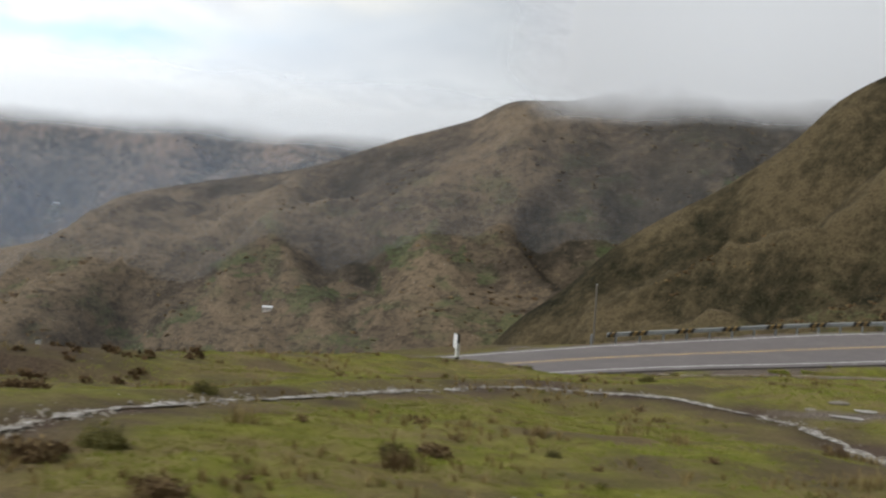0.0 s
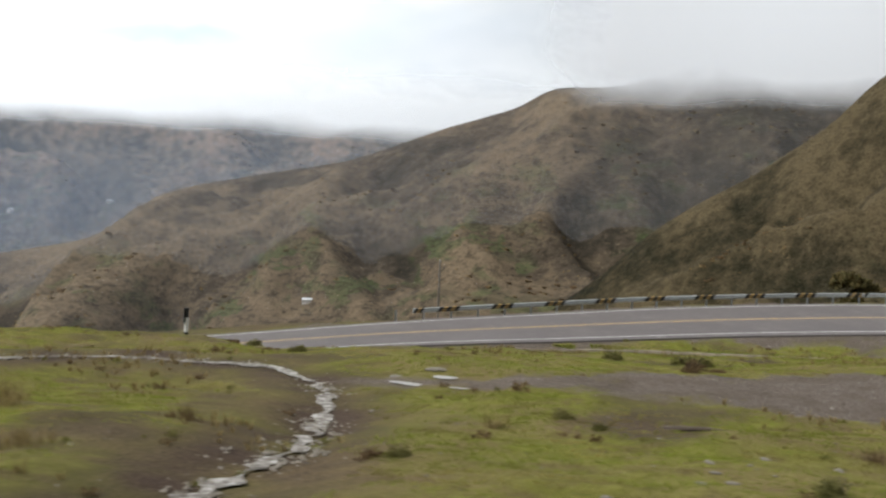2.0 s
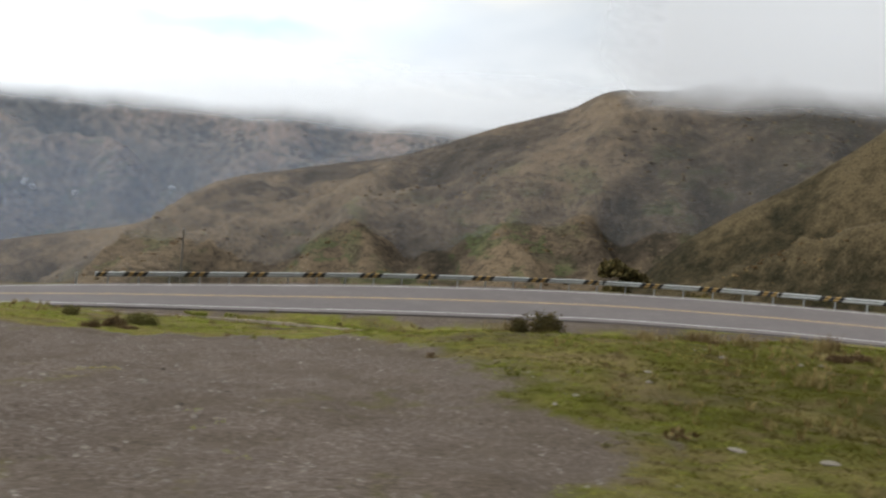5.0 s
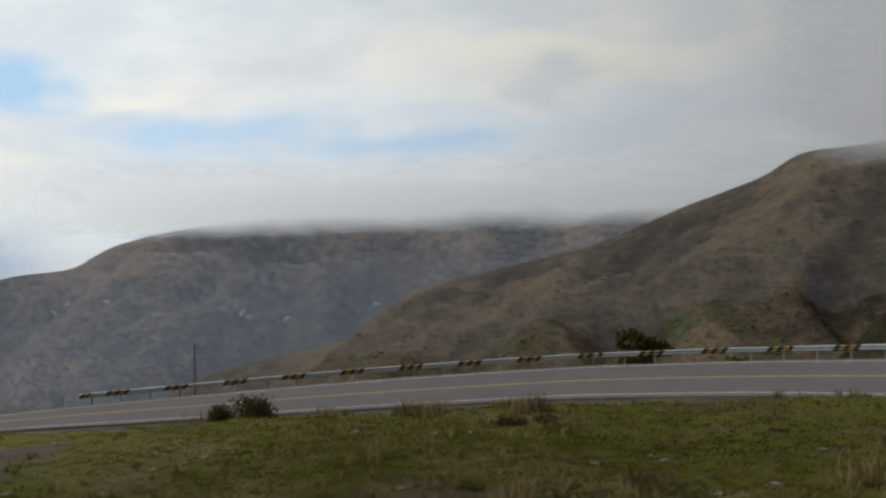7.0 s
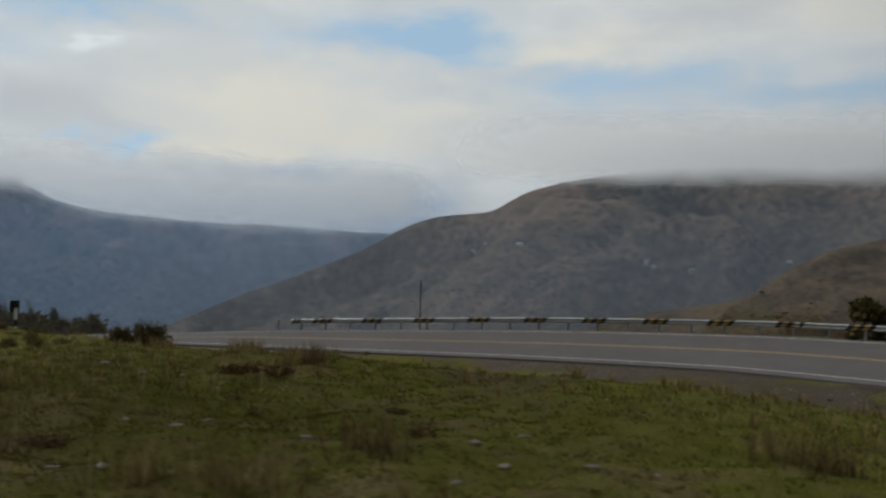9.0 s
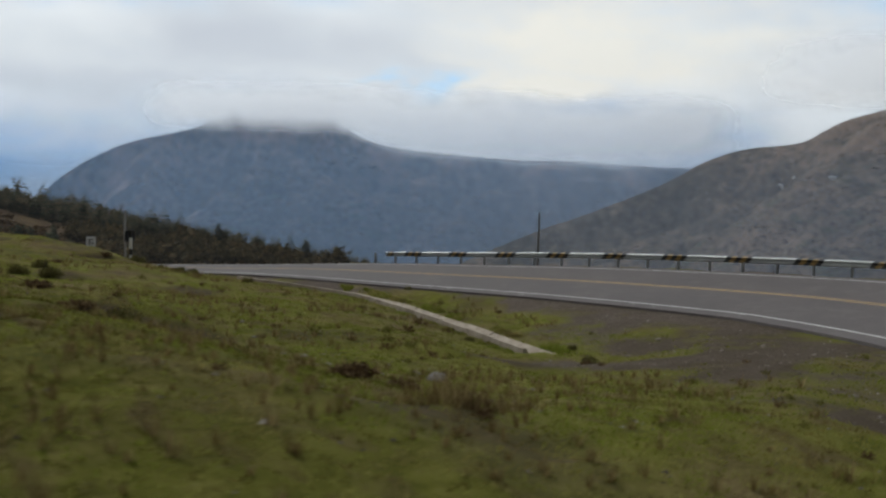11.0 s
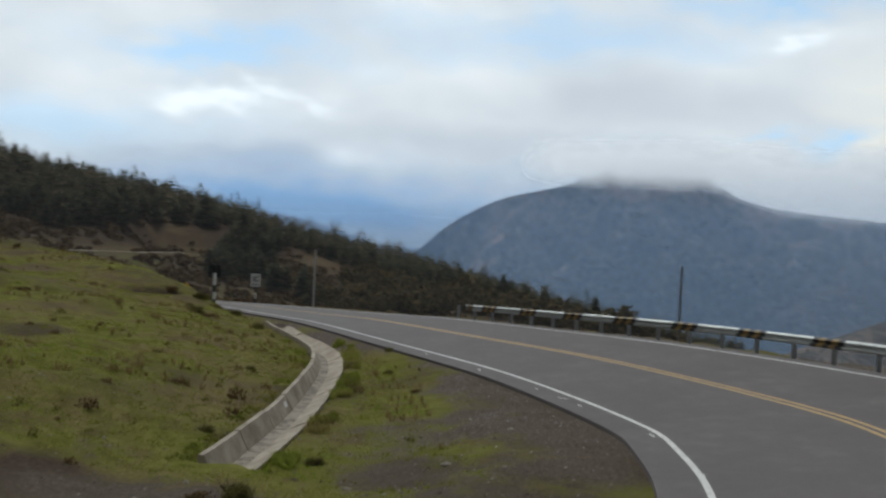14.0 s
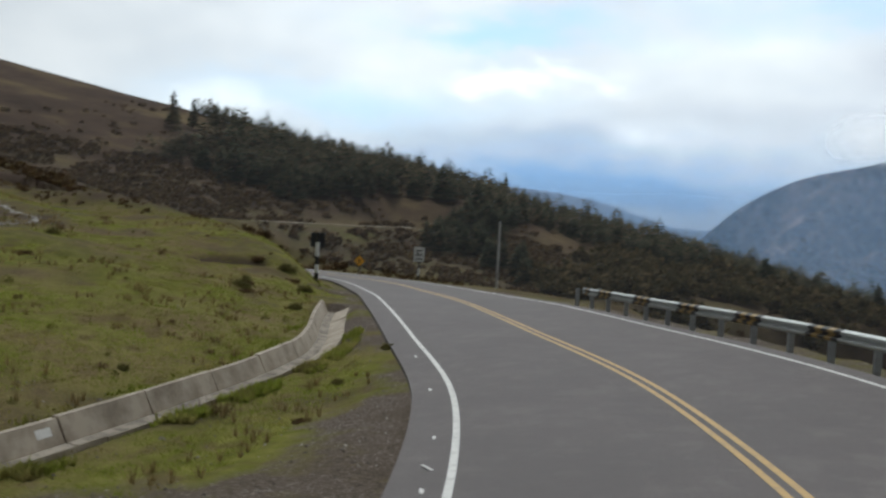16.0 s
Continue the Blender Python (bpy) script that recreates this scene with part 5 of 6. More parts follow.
# x, y, size and kind, stretch by stretch
SHRUBS_BROOK = [(9.2, 42.4, 0.6, 2), (15.6, 20.4, 0.4, 1), (15.0, 20.8, 0.45, 3), (-6.2, 26.0, 0.6, 2), (-10.2, 24.4, 0.9, 4), (-5.6, 16.8, 0.7, 1), (-6.3, 15.4, 0.9, 3), (-0.8, 18.4, 0.55, 2), (-0.1, 19.5, 0.6, 4), (-3.6, 13.6, 0.7, 4), (2.5, 20.0, 0.3, 1)]
SHRUBS_YARD = [(25.2, 44.6, 0.85, 0), (26.0, 41.8, 0.45, 3), (18.9, 26.2, 0.45, 0), (25.0, 18.1, 0.62, 2), (22.6, 18.3, 0.5, 1), (27.0, 17.9, 0.85, 0), (31.8, 17.3, 0.75, 2), (28.4, 21.6, 0.6, 4), (19.6, 24.8, 0.35, 0), (22.3, 44.7, 0.7, 1), (30.5, 57.2, 0.3, 1), (35.5, 55.5, 0.35, 4), (33.6, 62.5, 0.3, 3), (25.5, 43.3, 0.75, 0), (25.1, 42.3, 0.62, 6), (24.8, 41.2, 0.5, 6), (29.0, 62.0, 0.3, 1), (25.0, 62.3, 0.35, 1)]
SHRUBS_BEND = [(41.0, 39.7, 0.88, 5), (40.0, 39.2, 0.55, 5), (46.0, 38.9, 0.4, 3), (49.1, 37.1, 0.55, 4), (49.7, 37.4, 0.5, 4), (45.2, 40.2, 0.5, 1), (54.9, 35.7, 0.3, 4), (44.5, 44.4, 1.08, 4), (43.5, 43.9, 0.99, 2), (42.6, 43.2, 0.95, 4), (45.4, 44.9, 0.8, 2), (46.2, 45.4, 0.72, 4), (46.0, 57.9, 0.55, 1), (46.8, 57.4, 0.4, 3)]
SHRUBS_VERGE = [(40.5, 56.8, 0.3, 0), (43.3, 59.4, 0.35, 1), (52.6, 27.2, 1.01, 1), (51.5, 27.3, 0.87, 3), (53.7, 27.5, 0.94, 0), (49.2, 26.8, 0.4, 1), (54.8, 28.3, 0.72, 4), (51.8, 30.4, 0.45, 3), (53.1, 31.1, 0.45, 4), (50.3, 30.5, 0.35, 0), (54.8, 45.8, 0.67, 4), (55.7, 46.4, 0.56, 3), (39.5, 42.7, 0.8, 4)]
SHRUBS_CREST = [(15.7, 56.6, 0.55, 1), (13.0, 53.4, 0.75, 2), (14.1, 53.9, 0.5, 3), (12.0, 53.0, 0.5, 4), (11.0, 52.6, 0.4, 1), (5.0, 52.5, 0.8, 2), (7.0, 53.6, 0.7, 4), (9.5, 54.9, 0.6, 1), (4.0, 50.8, 0.7, 4), (17.0, 46.0, 0.5, 4)]
used = set()
for sx, sy, size, kind in SHRUBS_BROOK + SHRUBS_YARD + SHRUBS_BEND + SHRUBS_VERGE + SHRUBS_CREST:
    m = pose(sx, sy, ground_at(sx, sy) - 0.04, 0, 0, (sx * 97 + sy * 31) % 360) @ Matrix.Diagonal((size, size * 0.92, size, 1))
    if kind not in used:
        used.add(kind)
        KINDS[kind].matrix_basis = m
    else:
        copy_thing(KINDS[kind], m @ Matrix.Diagonal((*KINDS[kind].scale, 1)).inverted())

WEEDS_EAST = [(58.3, 45.8, 0.62), (58.2, 47.2, 0.5), (58.8, 46.1, 0.45), (57.4, 46.6, 0.5), (51.4, 29.3, 0.55), (53.2, 30.3, 0.6), (57.2, 31.3, 0.6), (56.1, 30.8, 0.6), (61.0, 37.0, 0.55), (60.2, 37.3, 0.5), (50.0, 31.0, 0.45), (57.0, 33.3, 0.55), (50.6, 50.4, 0.4), (52.0, 50.9, 0.35), (49.4, 38.7, 0.55), (49.0, 38.3, 0.45)]
WEEDS_WEST = [(47.5, 32.8, 0.5), (-0.5, 17.6, 0.5), (5.3, 26.3, 0.6), (6.2, 24.4, 0.5), (2.4, 22.5, 0.4), (-4.0, 20.5, 0.5), (27.6, 21.0, 0.4), (24.8, 22.4, 0.4), (46.0, 39.4, 0.5), (44.0, 38.2, 0.4), (33.0, 60.6, 0.4), (17.3, 24.9, 0.4), (8.9, 19.6, 0.45), (10.3, 24.6, 0.4), (36.2, 53.8, 0.35), (20.1, 52.3, 0.4), (40.0, 39.8, 0.6), (39.6, 39.5, 0.5), (45.4, 39.9, 0.6), (45.8, 39.6, 0.5), (46.8, 38.6, 0.5)]
r4 = np.random.default_rng(41)
for mat, shade, share in ((M_STRAW, "straw-coloured", 0), (M_SHRUB_DRY, "brown", 1)):
    vs, ts, base = [], [], 0
    for n, (wx, wy, size) in enumerate(WEEDS_EAST + WEEDS_WEST):
        if (n % 3 == 2) != bool(share):
            continue
        v, t = blades(np.c_[r4.normal(0, 0.3, (30, 2)), np.zeros(30)], r4.uniform(0.4, 1.1, 30), np.full(30, 0.011), r4.uniform(0.25, 0.7, 30), r4, 5)
        v = v * [size * 1.3, size * 1.3, size]
        v = v + [wx, wy, 0]
        v[:, 2] += bilinear(GZ, v[:, 0], v[:, 1])
        vs.append(v)
        ts.append(t + base)
        base += len(v)
    tagged(new("dry_weeds", from_arrays("dry_weeds", np.vstack(vs), np.vstack(ts), mat)), "thin clumps of dry " + shade + " weed stalks in the grass", "weeds", kind="stuff")


# a fringe of taller grass along the rim of the drain
r7 = np.random.default_rng(83)
k7 = r7.integers(0, int(len(DF) * 0.78), 3600)
o7 = np.where(r7.random(3600) < 0.7, r7.uniform(0.2, 0.8, 3600), r7.uniform(-1.7, -1.05, 3600))
fx, fy = DF[k7, 0] + DRAIN_N[k7, 0] * o7, DF[k7, 1] + DRAIN_N[k7, 1] * o7
keep = lumps(fx / 1.3, fy / 1.3 + 30, 3) > -0.02
fx, fy = fx[keep], fy[keep]
tall = r7.uniform(0.06, 0.24, len(fx)) * np.where(o7[keep] < 0, 0.4, 1.0)
me = from_arrays("rim_grass", *blades(np.stack([fx, fy, bilinear(GZ, fx, fy)], 1), tall, np.full(len(fx), 0.014), tall * 0.9, r7, 8), M_GRASS)
tagged(new("rim_grass", me), "taller grass along the rim of the concrete drain", "grass", kind="stuff")

# low herbs and withered plants all over the meadow
r6 = np.random.default_rng(71)
hx, hy = scatter(5200, -20, 67, 6, 62, r6)
keep = (lumps(hx / 4.0 + 60, hy / 4.0, 3) + 0.25 * (r6.random(len(hx)) - 0.5) > 0.02) & (bilinear(gravel, hx, hy) < 0.75) & (to_line(hx, hy + 0.36, DRAIN[::3]) > 0.75)
hx, hy = hx[keep][:420], hy[keep][:420]
for name, mat, pick in (("low_herbs", M_HERB, slice(0, None, 2)), ("withered_herbs", M_SHRUB_DRY, slice(1, None, 2))):
    cx, cy = hx[pick], hy[pick]
    lv, lt = foliage(60, np.random.default_rng(len(name)), 0.16, 0.7, 0.15)
    s = r6.uniform(0.10, 0.26, len(cx)) * (1 + 0.8 * (r6.random(len(cx)) > 0.9))
    a = r6.uniform(0, 6.28, len(cx))
    ca, sa = np.cos(a)[:, None], np.sin(a)[:, None]
    q = np.stack([(lv[None, :, 0] * ca - lv[None, :, 1] * sa) * s[:, None] + cx[:, None], (lv[None, :, 0] * sa + lv[None, :, 1] * ca) * s[:, None] + cy[:, None],
                  lv[None, :, 2] * s[:, None] + bilinear(GZ, cx, cy)[:, None]], 2)
    t = (lt[None] + (np.arange(len(cx)) * len(lv))[:, None, None]).reshape(-1, 3)
    tagged(new(name, from_arrays(name, q.reshape(-1, 3), t, mat)), "small scattered plants in the meadow grass" if mat is M_HERB else "small withered brown plants in the meadow grass", "herbs", kind="stuff")


# stones
def stone_mesh(seed):
    r = np.random.default_rng(seed)
    bm = bmesh.new()
    bmesh.ops.create_icosphere(bm, subdivisions=2, radius=1)
    k = r.uniform(0.6, 1.1, 3) * [1.3, 0.9, 0.38]
    for v in bm.verts:
        d = v.co.normalized()
        v.co = Vector([v.co[i] * k[i] for i in range(3)]) * (1 + 0.35 * float(lumps(np.array(d.x * 1.7 + seed), np.array(d.y * 1.7 + d.z), 2)))
    me = bpy.data.meshes.new("stone")
    bm.to_mesh(me)
    bm.free()
    me.materials.append(M_ROCK)
    return me


STONE_MESHES = [stone_mesh(s) for s in range(6)]
GREY_STONE = stone_mesh(9)
GREY_STONE.materials[0] = material("grey_stone", lambda t, co: ramp(t, noise_fac(t, 7.0, 6, 0.65, co), [(0.3, (0.07, 0.062, 0.055)), (0.7, (0.19, 0.175, 0.155))]), 0.95)
STONES = [(15.2, 36.6, 0.45), (13.9, 35.9, 0.3), (28.0, 19.8, 0.16), (24.7, 20.7, 0.13), (31.0, 27.1, 0.12), (33.1, 27.1, 0.12), (21.1, 20.4, 0.15), (27.4, 17.2, 0.16), (29.6, 23.1, 0.1), (57.7, 34.4, 0.15),
          (57.6, 35.5, 0.10), (58.6, 33.9, 0.11), (59.3, 34.6, 0.11), (43.6, 33.1, 0.15), (45.8, 35.8, 0.16), (58.7, 33.0, 0.12), (54.9, 31.0, 0.13), (54.1, 30.8, 0.1), (44.5, 25.4, 0.22), (45.9, 24.9, 0.2), (49.1, 30.4, 0.13),
          (43.5, 31.5, 0.15), (41.8, 29.5, 0.12), (52.6, 48.9, 0.46), (45.5, 60.0, 0.14), (44.7, 62.0, 0.16), (50.2, 49.6, 0.15), (53.6, 57.6, 0.12)]
for n, (sx, sy, size) in enumerate(STONES):
    ob = new("stone", GREY_STONE if (sx, sy) == (52.6, 48.9) else STONE_MESHES[n % 6])
    size = size * 0.78
    ob.matrix_basis = pose(sx, sy, ground_at(sx, sy) + size * 0.05, 0, 0, n * 77 % 360) @ Matrix.Diagonal((size, size, size, 1))
    tagged(ob, "pale weathered field stone half sunk in grass", "stone", group="loose stones")
bm = bmesh.new()
spine = [Vector((-0.9, 0.05, 0.03)), Vector((-0.35, -0.04, 0.08)), Vector((0.3, 0.06, 0.07)), Vector((0.95, -0.02, 0.03))]
for n, (a, b) in enumerate(zip(spine[:-1], spine[1:])):
    bmesh.ops.create_cone(bm, cap_ends=True, segments=7, radius1=0.085 - 0.018 * n, radius2=0.067 - 0.018 * n, depth=(b - a).length * 1.04,
                          matrix=Matrix.Translation((a + b) / 2) @ (b - a).to_track_quat("Z", "Y").to_matrix().to_4x4())
me = bpy.data.meshes.new("fallen_branch")
bm.to_mesh(me)
bm.free()
me.materials.append(M_BARK)
branch = tagged(new("fallen_branch", me), "dark fallen branch lying in the short grass", "branch")
branch.matrix_basis = pose(21.9, 25.4, ground_at(21.9, 25.4), 0, math.degrees(math.atan2(ground_at(21.2, 26) - ground_at(22.6, 24.8), 1.84)), -40)
r9 = np.random.default_rng(311)
for n, (cx, cy, wide, deep) in enumerate([(49.2, 47.0, 2.0, 1.1)] * 22 + [(50.5, 34.0, 3.6, 3.0)] * 9 + [(40.0, 47.5, 4.0, 1.5)] * 8 + [(25.0, 20.5, 4.0, 1.8)] * 14):
    sx, sy, size = r9.normal(cx, wide), r9.normal(cy, deep), r9.uniform(0.045, 0.105)
    ob = new("stone", STONE_MESHES[n % 6])
    ob.matrix_basis = pose(sx, sy, ground_at(sx, sy) + size * 0.12, 0, 0, n * 61 % 360) @ Matrix.Diagonal((size, size, size, 1))
    tagged(ob, "small pale stone lying in the short grass", "stone", group="loose stones")
M_PEBBLE = leafy_material("pebble", [(0.1, (0.07, 0.058, 0.048)), (0.55, (0.17, 0.148, 0.128)), (0.9, (0.38, 0.35, 0.31))], 0.9, 0.0)
r2 = np.random.default_rng(23)
px, py = scatter(34000, -20, 68, 5, 67, r2, 0.95)
odds = 0.06 + 0.3 * ease(30, 36, px) * ease(50, 56, py) + 0.2 * ease(44, 48, px) * ease(40, 46, py) + 0.85 * bilinear(gravel, px, py) + 0.7 * ease(1.6, 0.3, to_line(px, py, STREAM))
keep = r2.random(len(px)) < odds
px, py = px[keep], py[keep]
tetra = np.array([(1, 0, -0.5), (-0.6, 0.9, -0.5), (-0.6, -0.9, -0.5), (0.1, 0.1, 0.75), (0.7, 0.6, 0.3)])
sz = r2.uniform(0.014, 0.045, len(px)) * (1 + (r2.random(len(px)) > 0.93))
turn = r2.uniform(0, 6.28, len(px))
rot = np.stack([np.stack([np.cos(turn), -np.sin(turn)], 1), np.stack([np.sin(turn), np.cos(turn)], 1)], 1)
xy = np.einsum("nij,kj->nki", rot, tetra[:, :2]) * sz[:, None, None] * r2.uniform(0.7, 1.3, (len(px), 5, 1))
v = np.concatenate([xy + np.stack([px, py], 1)[:, None], (tetra[None, :, 2:] * sz[:, None, None] * 0.7) + bilinear(GZ, px, py)[:, None, None] + 0.01], 2)
i = np.arange(len(px))[:, None] * 5
t = np.concatenate([i + f for f in ([0, 1, 4], [1, 2, 3], [2, 0, 3], [0, 4, 3], [4, 1, 3])], 0)
tagged(new("pebbles", from_arrays("pebbles", v.reshape(-1, 3), t, M_PEBBLE)), "scattered pale pebbles on gravel and grass", "pebbles", kind="stuff")

# pale stones that line the brook
r8 = np.random.default_rng(97)
k8 = r8.integers(0, len(BROOK), 1500)
sx8, sy8 = BROOK[k8, 0] + side[k8, 0] * (wander[k8] + r8.normal(0, 0.42, 1500)), BROOK[k8, 1] + side[k8, 1] * (wander[k8] + r8.normal(0, 0.42, 1500))
keep = lumps(sx8 / 2.5 + 3, sy8 / 2.5, 3) > -0.06
sx8, sy8 = sx8[keep], sy8[keep]
sz8 = r8.uniform(0.02, 0.085, len(sx8))
v = np.stack([np.stack([sx8, sy8], 1)[:, None] + np.einsum("nij,kj->nki", rot[np.arange(len(sx8)) % len(rot)], tetra[:, :2]) * sz8[:, None, None]], 0)[0]
v = np.concatenate([v, (tetra[None, :, 2:] * sz8[:, None, None] * 0.6) + bilinear(GZ, sx8, sy8)[:, None, None] + 0.06], 2)
i = np.arange(len(sx8))[:, None] * 5
t = np.concatenate([i + f for f in ([0, 1, 4], [1, 2, 3], [2, 0, 3], [0, 4, 3], [4, 1, 3])], 0)
tagged(new("brook_stones", from_arrays("brook_stones", v.reshape(-1, 3), t, M_ROCK)), "pale stones along the little brook", "stones", kind="stuff")

# ---------------------------------------------------------------- trees on the slope


def pine_arrays(rng, whorls, sprays):
    """A conifer crown of unit height: tiers of drooping, ragged sprays round the stem."""
    vs, ts, n = [], [], 0
    for w in range(whorls):
        f = w / (whorls - 1)
        zc = 0.12 + 0.85 * f
        reach = (0.30 * (1 - f) ** 0.7 + 0.05) * rng.uniform(0.75, 1.2)
        for s in range(max(3, int(sprays * (1 - 0.4 * f)))):
            a = rng.uniform(0, 2 * math.pi)
            r = reach * rng.uniform(0.6, 1.15)
            d = np.array([math.cos(a), math.sin(a), 0])
            q = np.array([-d[1], d[0], 0])
            root = np.array([0, 0, zc])
            tip = root + d * r + [0, 0, rng.uniform(-0.05, 0.035)]
            mid = root + d * r * 0.55
            wd = r * rng.uniform(0.35, 0.6)
            vs += [root, mid + q * wd + [0, 0, 0.01], tip, mid - q * wd, mid + [0, 0, 0.045 * rng.uniform(0.5, 1.5)]]
            ts += [(n, n + 1, n + 4), (n + 1, n + 2, n + 4), (n + 2, n + 3, n + 4), (n + 3, n, n + 4)]
            n += 5
    return np.array(vs), np.array(ts)


def pine(label, seed):
    r = np.random.default_rng(seed)
    ob = tagged(new("pine_tree"), label, "tree", group="pines on the slope")
    part("trunk", pipe(bmesh.new(), 0.022, 0.006, 0.97, seg=6), M_BARK, ob)
    c = new("crown", from_arrays("crown", *pine_arrays(r, 17, 9), M_NEEDLES))
    c.parent = ob
    return ob


PINES = [pine("dark green young pine on the brown slope", s) for s in (31, 32, 33, 34)]
r3 = np.random.default_rng(5)
tx, ty = r3.uniform(-225, -62, 12500), r3.uniform(-62, 150, 12500)
g = np.clip((-tx - 58) / 125, 0, 1)
wood = lumps(tx / 30 + 4, ty / 30, 3)
keep = (wood + 0.75 * (g - 0.45) + 0.3 * ease(40, 80, ty) > -0.02) & (ty > -30 - 20 * g)
keep &= (tx < -98) | (ty > 48 + 0.3 * (tx + 62))
keep &= ~((np.abs(ty - 58) < 6) & (tx > -130) & (tx < -80))
keep &= ty > -40 + 0.9 * np.clip(tx + 190, 0, 26)
# the cut bank above and below the track stays bare
keep &= (ty > 43) | (tx < np.interp(ty, [-20, 8.7, 15, 20, 28, 39], [-92, -86, -93, -106, -120, -129]) + 3 * lumps(tx / 6, ty / 6, 2))
tx, ty = tx[keep][:3600], ty[keep][:3600]
order = np.argsort(np.hypot(tx - 50, ty - 68))
tz = bilinear(GZ, tx, ty)
th = r3.uniform(2.6, 4.8, len(tx)) * (1 + 0.45 * (((np.hypot(tx + 142, ty + 17) < 9) | (np.hypot(tx + 150, ty + 5) < 8)) & (r3.random(len(tx)) > 0.6))) * (1 + 0.5 * (r3.random(len(tx)) > 0.93))
bushy = (ty > 60) & (tx > -125)
first = order[~bushy[order]][:240]
for n, k in enumerate(first):
    m = pose(tx[k], ty[k], tz[k] - 0.1, 0, 0, n * 53 % 360) @ Matrix.Diagonal((th[k] * 1.15, th[k] * 1.15, th[k], 1))
    if n < 4:
        PINES[n].matrix_basis = m
    else:
        copy_thing(PINES[n % 4], m @ Matrix.Diagonal((*PINES[n % 4].scale, 1)).inverted())
# taller ones that stand out above the wood
for n, (px, py, h) in enumerate(((-153, -28, 8.0), (-159, -26, 7.0), (-167, -24, 6.6))):
    copy_thing(PINES[n], pose(px, py, ground_at(px, py) - 0.1, 0, 0, n * 71) @ Matrix.Diagonal((h * 0.8, h * 0.8, h, 1)) @ Matrix.Diagonal((*PINES[n].scale, 1)).inverted())


def joined(stock, picks, wide):
    """Many plants as one mesh: each a turned and scaled copy of one in stock."""
    vs, ts, base = [], [], 0
    for n, k in enumerate(picks):
        pv, pt = stock[n % len(stock)]
        c, s = math.cos(n * 2.4), math.sin(n * 2.4)
        q = np.stack([pv[:, 0] * c - pv[:, 1] * s, pv[:, 0] * s + pv[:, 1] * c, pv[:, 2]], 1) * th[k] * [wide, wide, 1.0] + [tx[k], ty[k], tz[k] - 0.1]
        vs.append(q)
        ts.append(pt + base)
        base += len(q)
    return np.vstack(vs), np.vstack(ts)


stock = [pine_arrays(np.random.default_rng(60 + s), 9, 6) for s in range(5)]
tagged(new("pine_wood", from_arrays("pine_wood", *joined(stock, order[~bushy[order]][240:], 1.2), M_NEEDLES)), "dark pine wood on the far slope", "wood", kind="stuff")
M_BUSH = leafy_material("slope_bush_leaves", [(0.1, (0.034, 0.033, 0.015)), (0.5, (0.074, 0.062, 0.029)), (0.9, (0.140, 0.102, 0.048))])
stock = []
for n in range(5):
    rb = np.random.default_rng(130 + n)
    lobes = [foliage(38, rb, 0.34, 1.1, 0.2) for _ in range(4)]
    spots = [rb.uniform(-0.24, 0.24, 3) * [1, 1, 0.4] + [0, 0, rb.uniform(0.05, 0.34)] for _ in range(4)]
    stock.append((np.vstack([v * rb.uniform(0.26, 0.4) + p for (v, t), p in zip(lobes, spots)]), np.vstack([t + 152 * m for m, (v, t) in enumerate(lobes)])))
tagged(new("bush_thicket", from_arrays("bush_thicket", *joined(stock, order[bushy[order]], 1.15), M_BUSH)), "thicket of dark brown-green bushes below the road", "thicket", kind="stuff")
# brown scrub below the pines and beyond the road, thickest beside the far bend
bx, by = np.r_[r3.uniform(-112, -9, 5200), r3.uniform(-190, 70, 9000)], np.r_[r3.uniform(-45, 62, 5200), r3.uniform(-50, 150, 9000)]
k, lat = near_road(bx, by)
over = np.abs(lat) - ROAD[k, 3]
slope_side = ((bx < -9) & (over > 2.5) & (to_line(bx, by, STREAM) > 6)) | ((lat < 0) & (over > 2.2) & (over < 40) & (by > 50))
keep = slope_side & (to_line(bx - 2.5, by - 1.4, TRACK[::2]) > 4.6) & (lumps(bx / 9, by / 9, 3) > -0.12) & ((bx < -9) | (bx > 8) | (over > 9))
bx, by = bx[keep][:4600], by[keep][:4600]
bz = bilinear(GZ, bx, by)
tuft_v, tuft_t = foliage(26, np.random.default_rng(77), 0.42, 0.8, 0.3)
size = r3.uniform(0.4, 1.25, len(bx)) * np.where(bx > -30, 0.36, 1.0)
ang = r3.uniform(0, 6.28, len(bx))
ca, sa = np.cos(ang)[:, None], np.sin(ang)[:, None]
q = np.stack([(tuft_v[None, :, 0] * ca - tuft_v[None, :, 1] * sa) * size[:, None] + bx[:, None], (tuft_v[None, :, 0] * sa + tuft_v[None, :, 1] * ca) * size[:, None] + by[:, None],
              tuft_v[None, :, 2] * size[:, None] + bz[:, None]], 2)
t = (tuft_t[None] + (np.arange(len(bx)) * len(tuft_v))[:, None, None]).reshape(-1, 3)
tagged(new("slope_scrub", from_arrays("slope_scrub", q.reshape(-1, 3), t, M_SCRUB)), "brown and green scrub on the slopes", "scrub", kind="stuff")


